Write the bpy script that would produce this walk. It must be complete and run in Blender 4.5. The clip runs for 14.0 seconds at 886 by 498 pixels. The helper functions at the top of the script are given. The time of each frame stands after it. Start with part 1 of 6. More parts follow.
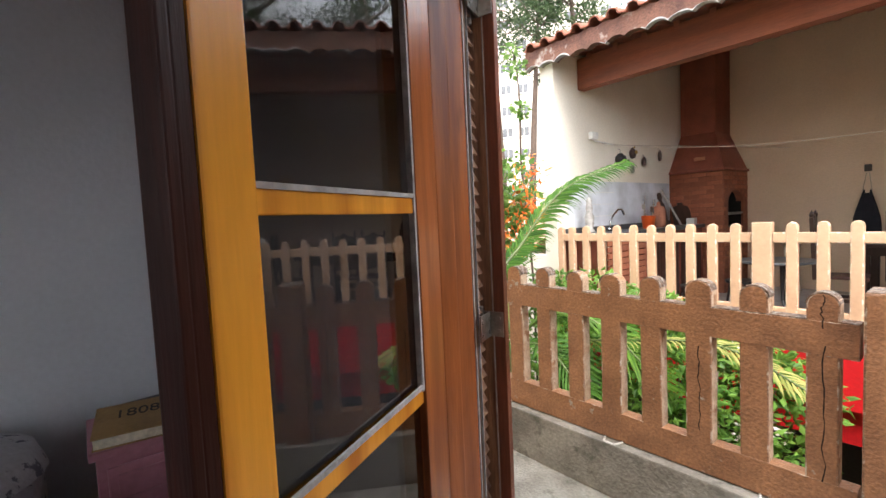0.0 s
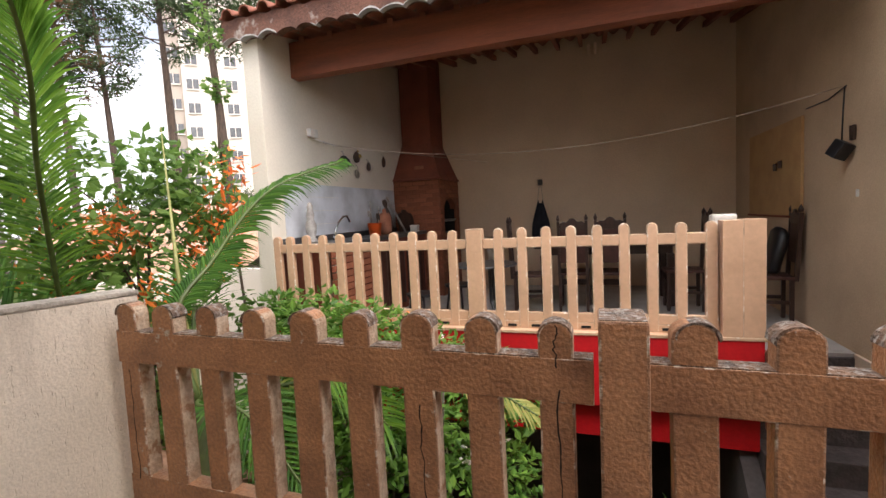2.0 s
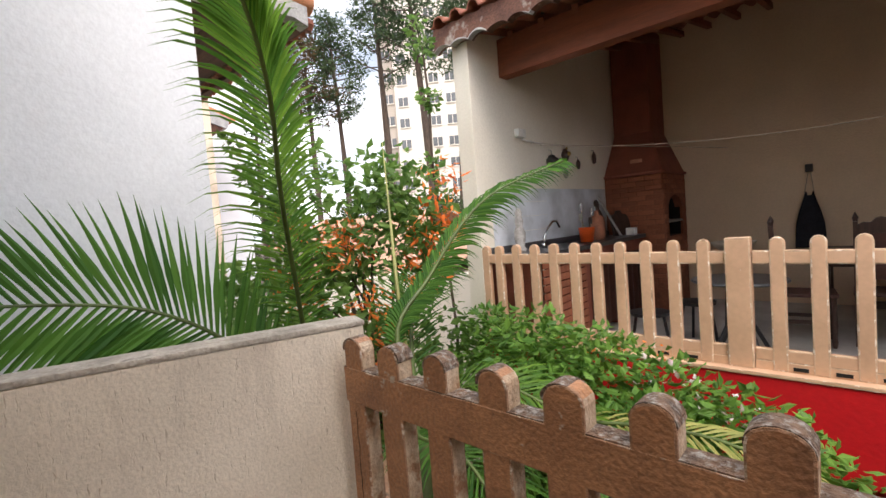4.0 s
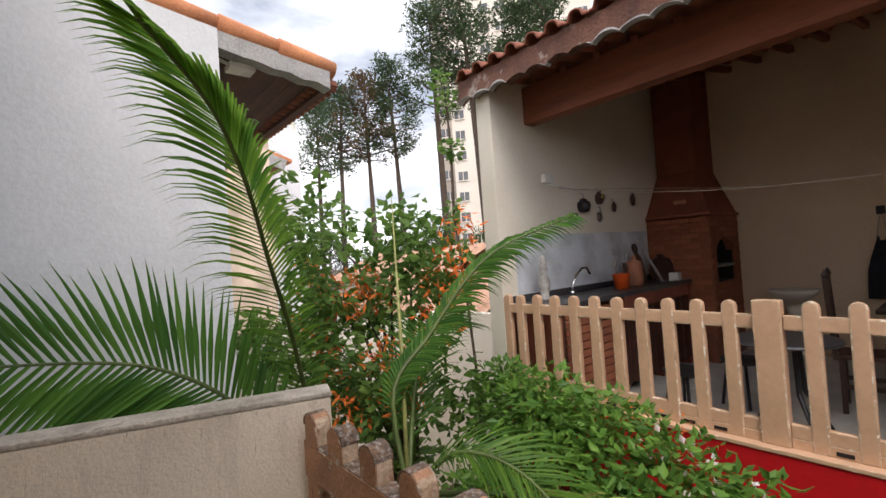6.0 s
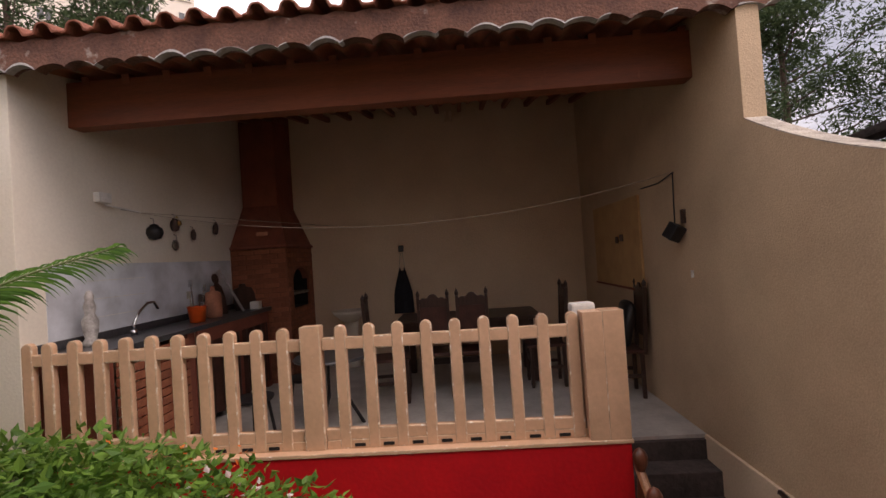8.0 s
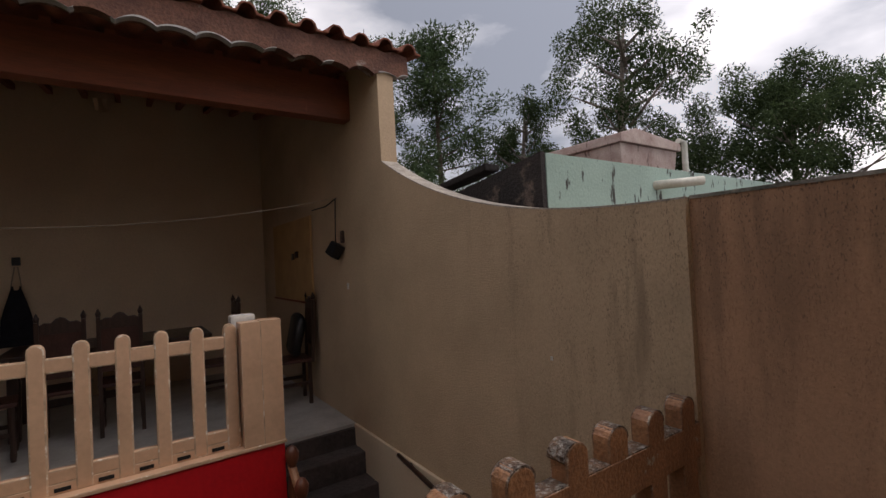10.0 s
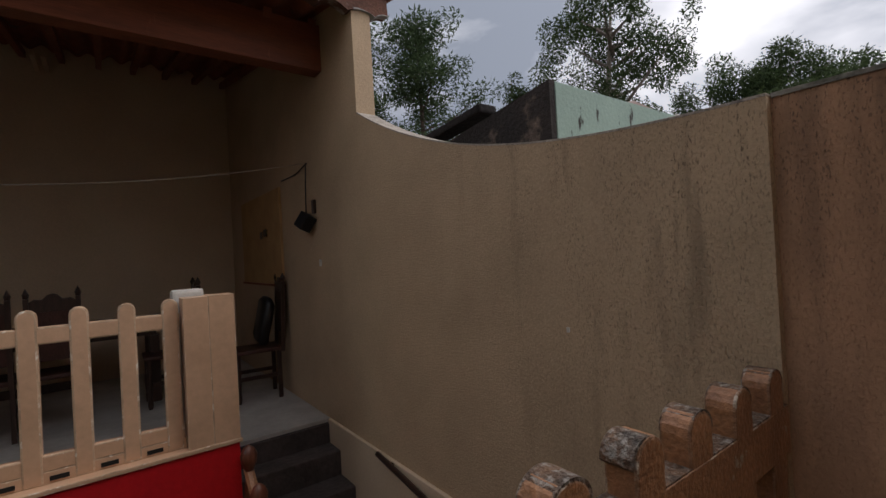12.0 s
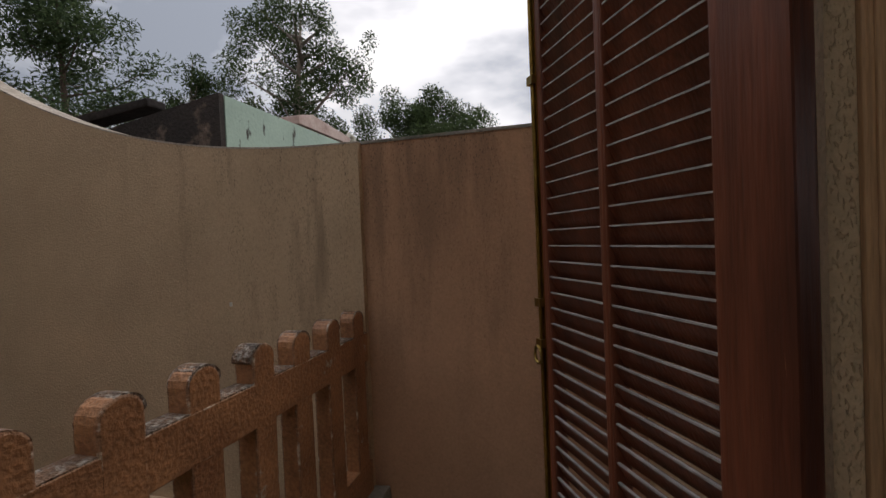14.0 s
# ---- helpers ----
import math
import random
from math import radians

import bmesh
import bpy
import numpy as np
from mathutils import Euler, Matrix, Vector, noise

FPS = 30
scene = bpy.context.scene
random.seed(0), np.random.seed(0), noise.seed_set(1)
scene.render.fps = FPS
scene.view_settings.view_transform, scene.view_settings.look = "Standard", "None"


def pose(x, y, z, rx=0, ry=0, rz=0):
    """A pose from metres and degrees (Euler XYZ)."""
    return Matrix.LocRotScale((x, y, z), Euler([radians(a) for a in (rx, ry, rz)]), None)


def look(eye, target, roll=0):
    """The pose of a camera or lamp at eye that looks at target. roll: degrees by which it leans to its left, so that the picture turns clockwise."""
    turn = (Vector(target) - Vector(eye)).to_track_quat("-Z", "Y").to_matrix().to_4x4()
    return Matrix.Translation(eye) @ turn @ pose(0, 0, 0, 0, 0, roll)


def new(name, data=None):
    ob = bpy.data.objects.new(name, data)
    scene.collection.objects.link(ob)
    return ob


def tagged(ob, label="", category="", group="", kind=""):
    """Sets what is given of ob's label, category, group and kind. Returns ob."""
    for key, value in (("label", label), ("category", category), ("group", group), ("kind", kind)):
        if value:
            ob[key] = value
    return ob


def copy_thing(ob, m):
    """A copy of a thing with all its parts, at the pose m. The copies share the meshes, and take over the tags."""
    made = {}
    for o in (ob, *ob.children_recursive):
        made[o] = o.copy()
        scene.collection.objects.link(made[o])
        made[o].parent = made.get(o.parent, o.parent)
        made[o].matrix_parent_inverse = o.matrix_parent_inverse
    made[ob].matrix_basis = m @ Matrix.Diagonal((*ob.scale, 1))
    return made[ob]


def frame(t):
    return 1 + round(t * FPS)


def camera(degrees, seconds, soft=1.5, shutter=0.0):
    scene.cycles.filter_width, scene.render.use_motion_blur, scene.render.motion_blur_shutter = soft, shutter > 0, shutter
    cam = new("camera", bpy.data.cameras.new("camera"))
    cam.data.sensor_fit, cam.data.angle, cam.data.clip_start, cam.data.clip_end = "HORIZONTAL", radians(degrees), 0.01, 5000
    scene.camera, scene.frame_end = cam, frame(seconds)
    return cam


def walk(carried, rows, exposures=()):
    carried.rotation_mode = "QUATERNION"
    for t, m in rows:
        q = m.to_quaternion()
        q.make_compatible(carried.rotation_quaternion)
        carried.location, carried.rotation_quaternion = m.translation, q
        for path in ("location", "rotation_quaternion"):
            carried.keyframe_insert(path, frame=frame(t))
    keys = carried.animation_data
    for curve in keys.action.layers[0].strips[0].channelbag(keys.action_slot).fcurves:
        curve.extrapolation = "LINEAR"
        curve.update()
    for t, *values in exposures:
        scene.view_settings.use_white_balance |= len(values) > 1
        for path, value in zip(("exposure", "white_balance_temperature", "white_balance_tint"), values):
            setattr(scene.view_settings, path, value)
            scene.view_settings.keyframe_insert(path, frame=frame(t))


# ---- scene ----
cam = camera(89.2, 14.0)
PATH = [
    (0, (-0.03, -0.177, 1.308), (-1.581, 1.079, 1.177), -2.7),
    (0.5, (0.032, -0.166, 1.311), (-1.25, 1.365, 1.184), -2.8),
    (1, (-0.021, -0.009, 1.313), (-0.987, 1.736, 1.166), -2.7),
    (1.5, (-0.146, 0.258, 1.309), (-0.862, 2.119, 1.152), -2.7),
    (2, (-0.297, 0.601, 1.298), (-0.941, 2.488, 1.143), -2.9),
    (2.5, (-0.543, 0.849, 1.306), (-1.189, 2.736, 1.155), -3.2),
    (3, (-0.756, 0.914, 1.349), (-1.502, 2.764, 1.202), -3.5),
    (3.5, (-0.795, 0.895, 1.352), (-1.842, 2.594, 1.227), -4.0),
    (4, (-0.712, 0.921, 1.391), (-2.072, 2.384, 1.283), -4.5),
    (4.2, (-0.673, 0.941, 1.401), (-2.115, 2.322, 1.3), -4.5),
    (6.3, (-0.441, 1.307, 1.57), (-1.968, 2.598, 1.628), -3.7),
    (6.5, (-0.43, 1.371, 1.582), (-1.87, 2.759, 1.622), -3.4),
    (7, (-0.343, 1.373, 1.576), (-1.442, 3.044, 1.605), -3.8),
    (7.5, (-0.271, 1.339, 1.584), (-0.865, 3.248, 1.614), -4.0),
    (8, (-0.196, 1.279, 1.588), (-0.281, 3.277, 1.619), -3.8),
    (8.5, (-0.069, 1.193, 1.57), (0.267, 3.164, 1.611), -3.5),
    (9, (-0.02, 1.106, 1.555), (0.744, 2.953, 1.606), -2.9),
    (9.2, (-0.013, 1.073, 1.571), (0.906, 2.848, 1.613), -3.0),
    (11.3, (-0.063, 0.925, 1.363), (1.148, 2.516, 1.399), -2.9),
    (11.5, (0.022, 1.063, 1.339), (1.23, 2.656, 1.368), -3.0),
    (12, (0.249, 1.407, 1.325), (1.446, 3.009, 1.344), -3.1),
    (12.5, (0.289, 1.511, 1.354), (1.491, 3.109, 1.363), -3.0),
    (13, (0.179, 1.395, 1.307), (1.608, 2.794, 1.303), -2.9),
    (13.5, (0.014, 1.16, 1.276), (1.705, 2.228, 1.253), -2.8),
    (14, (-0.119, 0.969, 1.265), (1.808, 1.501, 1.223), -2.4),
]
EXPOSURE = [(0.0, 2.15, 6550, 11), (1.0, 2.0, 6550, 12), (1.5, 1.65, 6600, 13), (2.0, 1.2, 6750, 15), (2.5, 1.15, 6800, 17), (4.0, 1.0, 6650, 13), (6.5, 0.4, 6650, 14), (7.2, 0.3, 6850, 20),
            (8.0, 0.22, 7350, 27), (8.5, -0.05, 7150, 25), (9.2, -0.35, 6950, 21), (11.5, -0.58, 6700, 15), (12.5, -0.72, 6600, 14), (13.5, -1.0, 6700, 13), (14.0, -0.48, 6900, 14)]
walk(cam, [(t, look(eye, target, roll)) for t, eye, target, roll in PATH], EXPOSURE)

# ---- light ----
wd = bpy.data.worlds.new("overcast_sky")
scene.world = wd
wd.use_nodes = True
wn = wd.node_tree
wn.nodes.clear()
SUN_EL, SUN_AZ = radians(52), radians(118)
w_out = wn.nodes.new("ShaderNodeOutputWorld")
w_bg = wn.nodes.new("ShaderNodeBackground")
w_sky = wn.nodes.new("ShaderNodeTexSky")
w_sky.sky_type, w_sky.sun_disc, w_sky.sun_elevation, w_sky.sun_rotation = "NISHITA", False, SUN_EL, SUN_AZ
w_sky.air_density, w_sky.dust_density = 1.0, 4.0
w_co = wn.nodes.new("ShaderNodeTexCoord")
w_map = wn.nodes.new("ShaderNodeMapping")
w_map.inputs["Scale"].default_value = (1.0, 1.0, 2.6)
w_noise = wn.nodes.new("ShaderNodeTexNoise")
w_noise.inputs["Scale"].default_value = 2.1
w_noise.inputs["Detail"].default_value = 7.0
w_noise.inputs["Roughness"].default_value = 0.52
w_ramp = wn.nodes.new("ShaderNodeValToRGB")
w_ramp.color_ramp.elements[0].position, w_ramp.color_ramp.elements[0].color = 0.37, (3.5, 4.0, 4.8, 1)
w_ramp.color_ramp.elements[1].position, w_ramp.color_ramp.elements[1].color = 0.63, (14.2, 14.5, 15.0, 1)
w_mix = wn.nodes.new("ShaderNodeMixRGB")
w_mix.inputs[0].default_value = 0.86
wn.links.new(w_co.outputs["Generated"], w_map.inputs["Vector"])
wn.links.new(w_map.outputs["Vector"], w_noise.inputs["Vector"])
wn.links.new(w_noise.outputs["Fac"], w_ramp.inputs["Fac"])
wn.links.new(w_sky.outputs["Color"], w_mix.inputs[1])
wn.links.new(w_ramp.outputs["Color"], w_mix.inputs[2])
# the cloud is brighter towards the hidden sun
w_dot = wn.nodes.new("ShaderNodeVectorMath")
w_dot.operation = "DOT_PRODUCT"
w_dot.inputs[1].default_value = (math.sin(SUN_AZ) * math.cos(SUN_EL), math.cos(SUN_AZ) * math.cos(SUN_EL), math.sin(SUN_EL))
w_glow = wn.nodes.new("ShaderNodeMapRange")
w_glow.inputs["From Min"].default_value, w_glow.inputs["From Max"].default_value = 0.2, 1.0
w_glow.inputs["To Min"].default_value, w_glow.inputs["To Max"].default_value = 1.0, 1.4
w_times = wn.nodes.new("ShaderNodeVectorMath")
w_times.operation = "SCALE"
wn.links.new(w_co.outputs["Generated"], w_dot.inputs[0])
wn.links.new(w_dot.outputs["Value"], w_glow.inputs["Value"])
wn.links.new(w_mix.outputs["Color"], w_times.inputs["Vector"])
wn.links.new(w_glow.outputs["Result"], w_times.inputs["Scale"])
wn.links.new(w_times.outputs["Vector"], w_bg.inputs["Color"])
w_bg.inputs["Strength"].default_value = 0.12
wn.links.new(w_bg.outputs["Background"], w_out.inputs["Surface"])
sun_data = bpy.data.lights.new("sun", "SUN")
sun_data.energy, sun_data.angle, sun_data.color = 1.3, radians(30), (1.0, 0.95, 0.88)
sun = new("sun", sun_data)
sun.matrix_world = look((math.sin(SUN_AZ) * 20, math.cos(SUN_AZ) * 20, math.tan(SUN_EL) * 20), (0, 0, 0))


# ---- materials ----
def material(name, base, rough=0.7, scale=6.0, vary=0.16, fine=60.0, bump=0.15, metal=0.0, stretch=(1, 1, 1), second=None, amount=0.5,
             stain=None, stain_scale=1.2, stain_edge=(0.55, 0.72), stain_stretch=(1, 1, 1), spec=0.5, island=0.0, each=0.0, run=None, specks=0.0, clean_from=None, patch=None):
    m = bpy.data.materials.new(name)
    m.use_nodes = True
    nt = m.node_tree
    N, L = nt.nodes, nt.links
    bs = N["Principled BSDF"]
    bs.inputs["Roughness"].default_value, bs.inputs["Metallic"].default_value = rough, metal
    bs.inputs["Specular IOR Level"].default_value = spec
    co = N.new("ShaderNodeTexCoord")
    mp = N.new("ShaderNodeMapping")
    mp.inputs["Scale"].default_value = stretch
    L.new(co.outputs["Object"], mp.inputs["Vector"])
    big = N.new("ShaderNodeTexNoise")
    big.inputs["Scale"].default_value, big.inputs["Detail"].default_value = scale, 6
    small = N.new("ShaderNodeTexNoise")
    small.inputs["Scale"].default_value, small.inputs["Detail"].default_value = fine, 4
    L.new(mp.outputs["Vector"], big.inputs["Vector"])
    L.new(mp.outputs["Vector"], small.inputs["Vector"])
    two = second or tuple(c * 0.6 for c in base)
    ramp = N.new("ShaderNodeValToRGB")
    ramp.color_ramp.elements[0].position, ramp.color_ramp.elements[1].position = 0.5 - 0.25 * (1 - amount) - 0.08, 0.62
    ramp.color_ramp.elements[0].color, ramp.color_ramp.elements[1].color = (*two, 1), (*base, 1)
    L.new(big.outputs["Fac"], ramp.inputs["Fac"])
    last = ramp.outputs["Color"]
    hsv = N.new("ShaderNodeHueSaturation")
    L.new(last, hsv.inputs["Color"])
    rng = N.new("ShaderNodeMapRange")
    rng.inputs["From Min"].default_value, rng.inputs["From Max"].default_value = 0.25, 0.75
    rng.inputs["To Min"].default_value, rng.inputs["To Max"].default_value = 1 - vary, 1 + vary
    L.new(small.outputs["Fac"], rng.inputs["Value"])
    val = rng.outputs["Result"]
    if island or each:
        src = N.new("ShaderNodeNewGeometry").outputs["Random Per Island"] if island else N.new("ShaderNodeObjectInfo").outputs["Random"]
        r2 = N.new("ShaderNodeMapRange")
        r2.inputs["To Min"].default_value, r2.inputs["To Max"].default_value = 1 - (island or each), 1 + (island or each)
        L.new(src, r2.inputs["Value"])
        mul = N.new("ShaderNodeMath")
        mul.operation = "MULTIPLY"
        L.new(val, mul.inputs[0])
        L.new(r2.outputs["Result"], mul.inputs[1])
        val = mul.outputs["Value"]
    L.new(val, hsv.inputs["Value"])
    last = hsv.outputs["Color"]
    if stain:
        mp2 = N.new("ShaderNodeMapping")
        mp2.inputs["Scale"].default_value = stain_stretch
        L.new(co.outputs["Object"], mp2.inputs["Vector"])
        st = N.new("ShaderNodeTexNoise")
        st.inputs["Scale"].default_value, st.inputs["Detail"].default_value, st.inputs["Roughness"].default_value = stain_scale, 8, 0.62
        L.new(mp2.outputs["Vector"], st.inputs["Vector"])
        sr = N.new("ShaderNodeValToRGB")
        sr.color_ramp.elements[0].position, sr.color_ramp.elements[1].position = stain_edge
        L.new(st.outputs["Fac"], sr.inputs["Fac"])
        mx = N.new("ShaderNodeMixRGB")
        amount_out = sr.outputs["Color"]
        if specks:
            # small dark specks beside the streaks
            mp3 = N.new("ShaderNodeMapping")
            mp3.inputs["Scale"].default_value = (185, 185, 70)
            L.new(co.outputs["Object"], mp3.inputs["Vector"])
            sp = N.new("ShaderNodeTexNoise")
            sp.inputs["Scale"].default_value, sp.inputs["Detail"].default_value = 1.0, 2
            L.new(mp3.outputs["Vector"], sp.inputs["Vector"])
            sp2 = N.new("ShaderNodeValToRGB")
            sp2.color_ramp.elements[0].position, sp2.color_ramp.elements[1].position = 0.585, 0.64
            L.new(sp.outputs["Fac"], sp2.inputs["Fac"])
            big_mask = N.new("ShaderNodeMapRange")
            big_mask.inputs["From Min"].default_value, big_mask.inputs["From Max"].default_value = 0.36, 0.56
            big_mask.inputs["To Max"].default_value = specks
            L.new(st.outputs["Fac"], big_mask.inputs["Value"])
            both = N.new("ShaderNodeMath")
            both.operation = "MULTIPLY"
            L.new(sp2.outputs["Color"], both.inputs[0])
            L.new(big_mask.outputs["Result"], both.inputs[1])
            most = N.new("ShaderNodeMath")
            most.operation = "MAXIMUM"
            L.new(both.outputs["Value"], most.inputs[0])
            half = N.new("ShaderNodeMath")
            half.operation = "MULTIPLY"
            half.inputs[1].default_value = 0.55
            L.new(amount_out, half.inputs[0])
            L.new(half.outputs["Value"], most.inputs[1])
            amount_out = most.outputs["Value"]
        if patch:
            # one large mouldy patch: y, z and their reaches
            off = N.new("ShaderNodeVectorMath")
            off.operation = "SUBTRACT"
            off.inputs[1].default_value = (0, patch[0], patch[1])
            L.new(co.outputs["Object"], off.inputs[0])
            sc = N.new("ShaderNodeVectorMath")
            sc.operation = "MULTIPLY"
            sc.inputs[1].default_value = (0, 1 / patch[2], 1 / patch[3])
            L.new(off.outputs["Vector"], sc.inputs[0])
            ln = N.new("ShaderNodeVectorMath")
            ln.operation = "LENGTH"
            L.new(sc.outputs["Vector"], ln.inputs[0])
            near = N.new("ShaderNodeMapRange")
            near.inputs["From Min"].default_value, near.inputs["From Max"].default_value = 0.3, 1.0
            near.inputs["To Min"].default_value, near.inputs["To Max"].default_value = 0.5, 0.0
            L.new(ln.outputs["Value"], near.inputs["Value"])
            broken = N.new("ShaderNodeMapRange")
            broken.inputs["From Min"].default_value, broken.inputs["From Max"].default_value = 0.36, 0.58
            L.new(st.outputs["Fac"], broken.inputs["Value"])
            pm = N.new("ShaderNodeMath")
            pm.operation = "MULTIPLY"
            L.new(near.outputs["Result"], pm.inputs[0])
            L.new(broken.outputs["Result"], pm.inputs[1])
            mo = N.new("ShaderNodeMath")
            mo.operation = "MAXIMUM"
            L.new(pm.outputs["Value"], mo.inputs[0])
            L.new(amount_out, mo.inputs[1])
            amount_out = mo.outputs["Value"]
        if clean_from:
            # the mould thins out along y
            sy = N.new("ShaderNodeSeparateXYZ")
            L.new(co.outputs["Object"], sy.inputs["Vector"])
            ry = N.new("ShaderNodeMapRange")
            ry.inputs["From Min"].default_value, ry.inputs["From Max"].default_value = clean_from
            ry.inputs["To Min"].default_value, ry.inputs["To Max"].default_value = 1.0, 0.06
            L.new(sy.outputs["Y"], ry.inputs["Value"])
            thin = N.new("ShaderNodeMath")
            thin.operation = "MULTIPLY"
            L.new(amount_out, thin.inputs[0])
            L.new(ry.outputs["Result"], thin.inputs[1])
            amount_out = thin.outputs["Value"]
        if run:
            # streaks run down from the wall's top and fade out
            sz = N.new("ShaderNodeSeparateXYZ")
            L.new(co.outputs["Object"], sz.inputs["Vector"])
            rz = N.new("ShaderNodeMapRange")
            rz.inputs["From Min"].default_value, rz.inputs["From Max"].default_value = run
            rz.inputs["To Min"].default_value, rz.inputs["To Max"].default_value = 0.12, 1.0
            L.new(sz.outputs["Z"], rz.inputs["Value"])
            times = N.new("ShaderNodeMath")
            times.operation = "MULTIPLY"
            L.new(amount_out, times.inputs[0])
            L.new(rz.outputs["Result"], times.inputs[1])
            amount_out = times.outputs["Value"]
        L.new(amount_out, mx.inputs[0])
        L.new(last, mx.inputs[1])
        mx.inputs[2].default_value = (*stain, 1)
        last = mx.outputs["Color"]
    L.new(last, bs.inputs["Base Color"])
    if bump:
        bp = N.new("ShaderNodeBump")
        bp.inputs["Strength"].default_value, bp.inputs["Distance"].default_value = bump, 0.02
        L.new(small.outputs["Fac"], bp.inputs["Height"])
        L.new(bp.outputs["Normal"], bs.inputs["Normal"])
    return m


def leafy(name, base, second, rough=0.45, through_light=0.3):
    """Leaf material: two greens picked leaf by leaf, with some light shining through."""
    m = bpy.data.materials.new(name)
    m.use_nodes = True
    N, L = m.node_tree.nodes, m.node_tree.links
    bs = N["Principled BSDF"]
    geo = N.new("ShaderNodeNewGeometry")
    ramp = N.new("ShaderNodeValToRGB")
    ramp.color_ramp.elements[0].color, ramp.color_ramp.elements[1].color = (*second, 1), (*base, 1)
    L.new(geo.outputs["Random Per Island"], ramp.inputs["Fac"])
    L.new(ramp.outputs["Color"], bs.inputs["Base Color"])
    bs.inputs["Roughness"].default_value = rough
    bs.inputs["Specular IOR Level"].default_value = 0.22
    tr = N.new("ShaderNodeBsdfTranslucent")
    bright = N.new("ShaderNodeHueSaturation")
    bright.inputs["Value"].default_value = 1.6
    L.new(ramp.outputs["Color"], bright.inputs["Color"])
    L.new(bright.outputs["Color"], tr.inputs["Color"])
    mx = N.new("ShaderNodeMixShader")
    mx.inputs[0].default_value = through_light
    L.new(bs.outputs["BSDF"], mx.inputs[1])
    L.new(tr.outputs["BSDF"], mx.inputs[2])
    L.new(mx.outputs["Shader"], N["Material Output"].inputs["Surface"])
    return m


def stucco(name, base, stain, strength=0.5, streak=0.62, smooth_from=None, run=None, grain=(70, 70, 22), pits=(0.36, 0.5), specks=0.0, patch=None):
    """Scratched render: vertical grooves in relief, dark mould in upright streaks, small dark specks."""
    m = material(name, base, 0.9, 1.6, 0.1, 90, 0.25, second=tuple(c * 0.8 for c in base), stain=stain, stain_scale=2.4,
                 stain_edge=(streak, streak + 0.16), stain_stretch=(3.2, 3.2, 0.5), run=run, specks=specks, clean_from=(2.4, 3.5) if smooth_from else None, patch=patch)
    N, L = m.node_tree.nodes, m.node_tree.links
    co = N.new("ShaderNodeTexCoord")
    mp = N.new("ShaderNodeMapping")
    mp.inputs["Scale"].default_value = grain
    L.new(co.outputs["Object"], mp.inputs["Vector"])
    gr = N.new("ShaderNodeTexNoise")
    gr.inputs["Scale"].default_value, gr.inputs["Detail"].default_value = 1.0, 3
    L.new(mp.outputs["Vector"], gr.inputs["Vector"])
    rr = N.new("ShaderNodeValToRGB")
    rr.color_ramp.elements[0].position, rr.color_ramp.elements[1].position = pits
    L.new(gr.outputs["Fac"], rr.inputs["Fac"])
    bp = N.new("ShaderNodeBump")
    bp.inputs["Strength"].default_value, bp.inputs["Distance"].default_value = strength, 0.008
    if smooth_from:
        # the render fades into smooth paint along y
        xyz = N.new("ShaderNodeSeparateXYZ")
        L.new(co.outputs["Object"], xyz.inputs["Vector"])
        fade = N.new("ShaderNodeMapRange")
        fade.inputs["From Min"].default_value, fade.inputs["From Max"].default_value = smooth_from
        fade.inputs["To Min"].default_value, fade.inputs["To Max"].default_value = strength, 0.04
        L.new(xyz.outputs["Y"], fade.inputs["Value"])
        L.new(fade.outputs["Result"], bp.inputs["Strength"])
    L.new(rr.outputs["Color"], bp.inputs["Height"])
    L.new(N["Bump"].outputs["Normal"], bp.inputs["Normal"])
    L.new(bp.outputs["Normal"], N["Principled BSDF"].inputs["Normal"])
    return m


M_BROWN = material("brown_painted_concrete", (0.41, 0.20, 0.098), 0.42, 6, 0.3, 80, 0.3, second=(0.24, 0.11, 0.055), stain=(0.44, 0.40, 0.35),
                   stain_scale=10, stain_edge=(0.655, 0.69))
M_BROWN_TOP = material("worn_brown_concrete", (0.20, 0.115, 0.07), 0.75, 22, 0.3, 80, 0.8, second=(0.06, 0.048, 0.04), stain=(0.34, 0.31, 0.275),
                       stain_scale=55, stain_edge=(0.5, 0.64))
M_BEIGE = material("beige_painted_concrete", (0.65, 0.41, 0.265), 0.33, 3, 0.07, 28, 0.07, second=(0.55, 0.345, 0.22), stain=(0.76, 0.68, 0.58),
                   stain_scale=15, stain_edge=(0.71, 0.74))
M_BROWN_EDGE = material("chipped_brown_edge", (0.34, 0.18, 0.10), 0.7, 22, 0.25, 80, 0.5, second=(0.22, 0.12, 0.07), stain=(0.58, 0.50, 0.41), stain_scale=17, stain_edge=(0.55, 0.63))
M_BEIGE_EDGE = material("chipped_beige_edge", (0.66, 0.46, 0.31), 0.5, 10, 0.1, 60, 0.2, stain=(0.82, 0.74, 0.64), stain_scale=17, stain_edge=(0.56, 0.64))
M_BROWN_SIDE = material("pale_concrete_side", (0.52, 0.40, 0.29), 0.85, 14, 0.2, 70, 0.4, second=(0.38, 0.25, 0.155), stain=(0.30, 0.16, 0.085), stain_scale=11, stain_edge=(0.56, 0.62))
WORN = {"brown_painted_concrete": (M_BROWN_EDGE, M_BROWN_SIDE), "beige_painted_concrete": (M_BEIGE_EDGE,)}
M_RED = material("red_paint", (0.62, 0.008, 0.012), 0.55, 2, 0.08, 30, 0.1, second=(0.5, 0.006, 0.012))
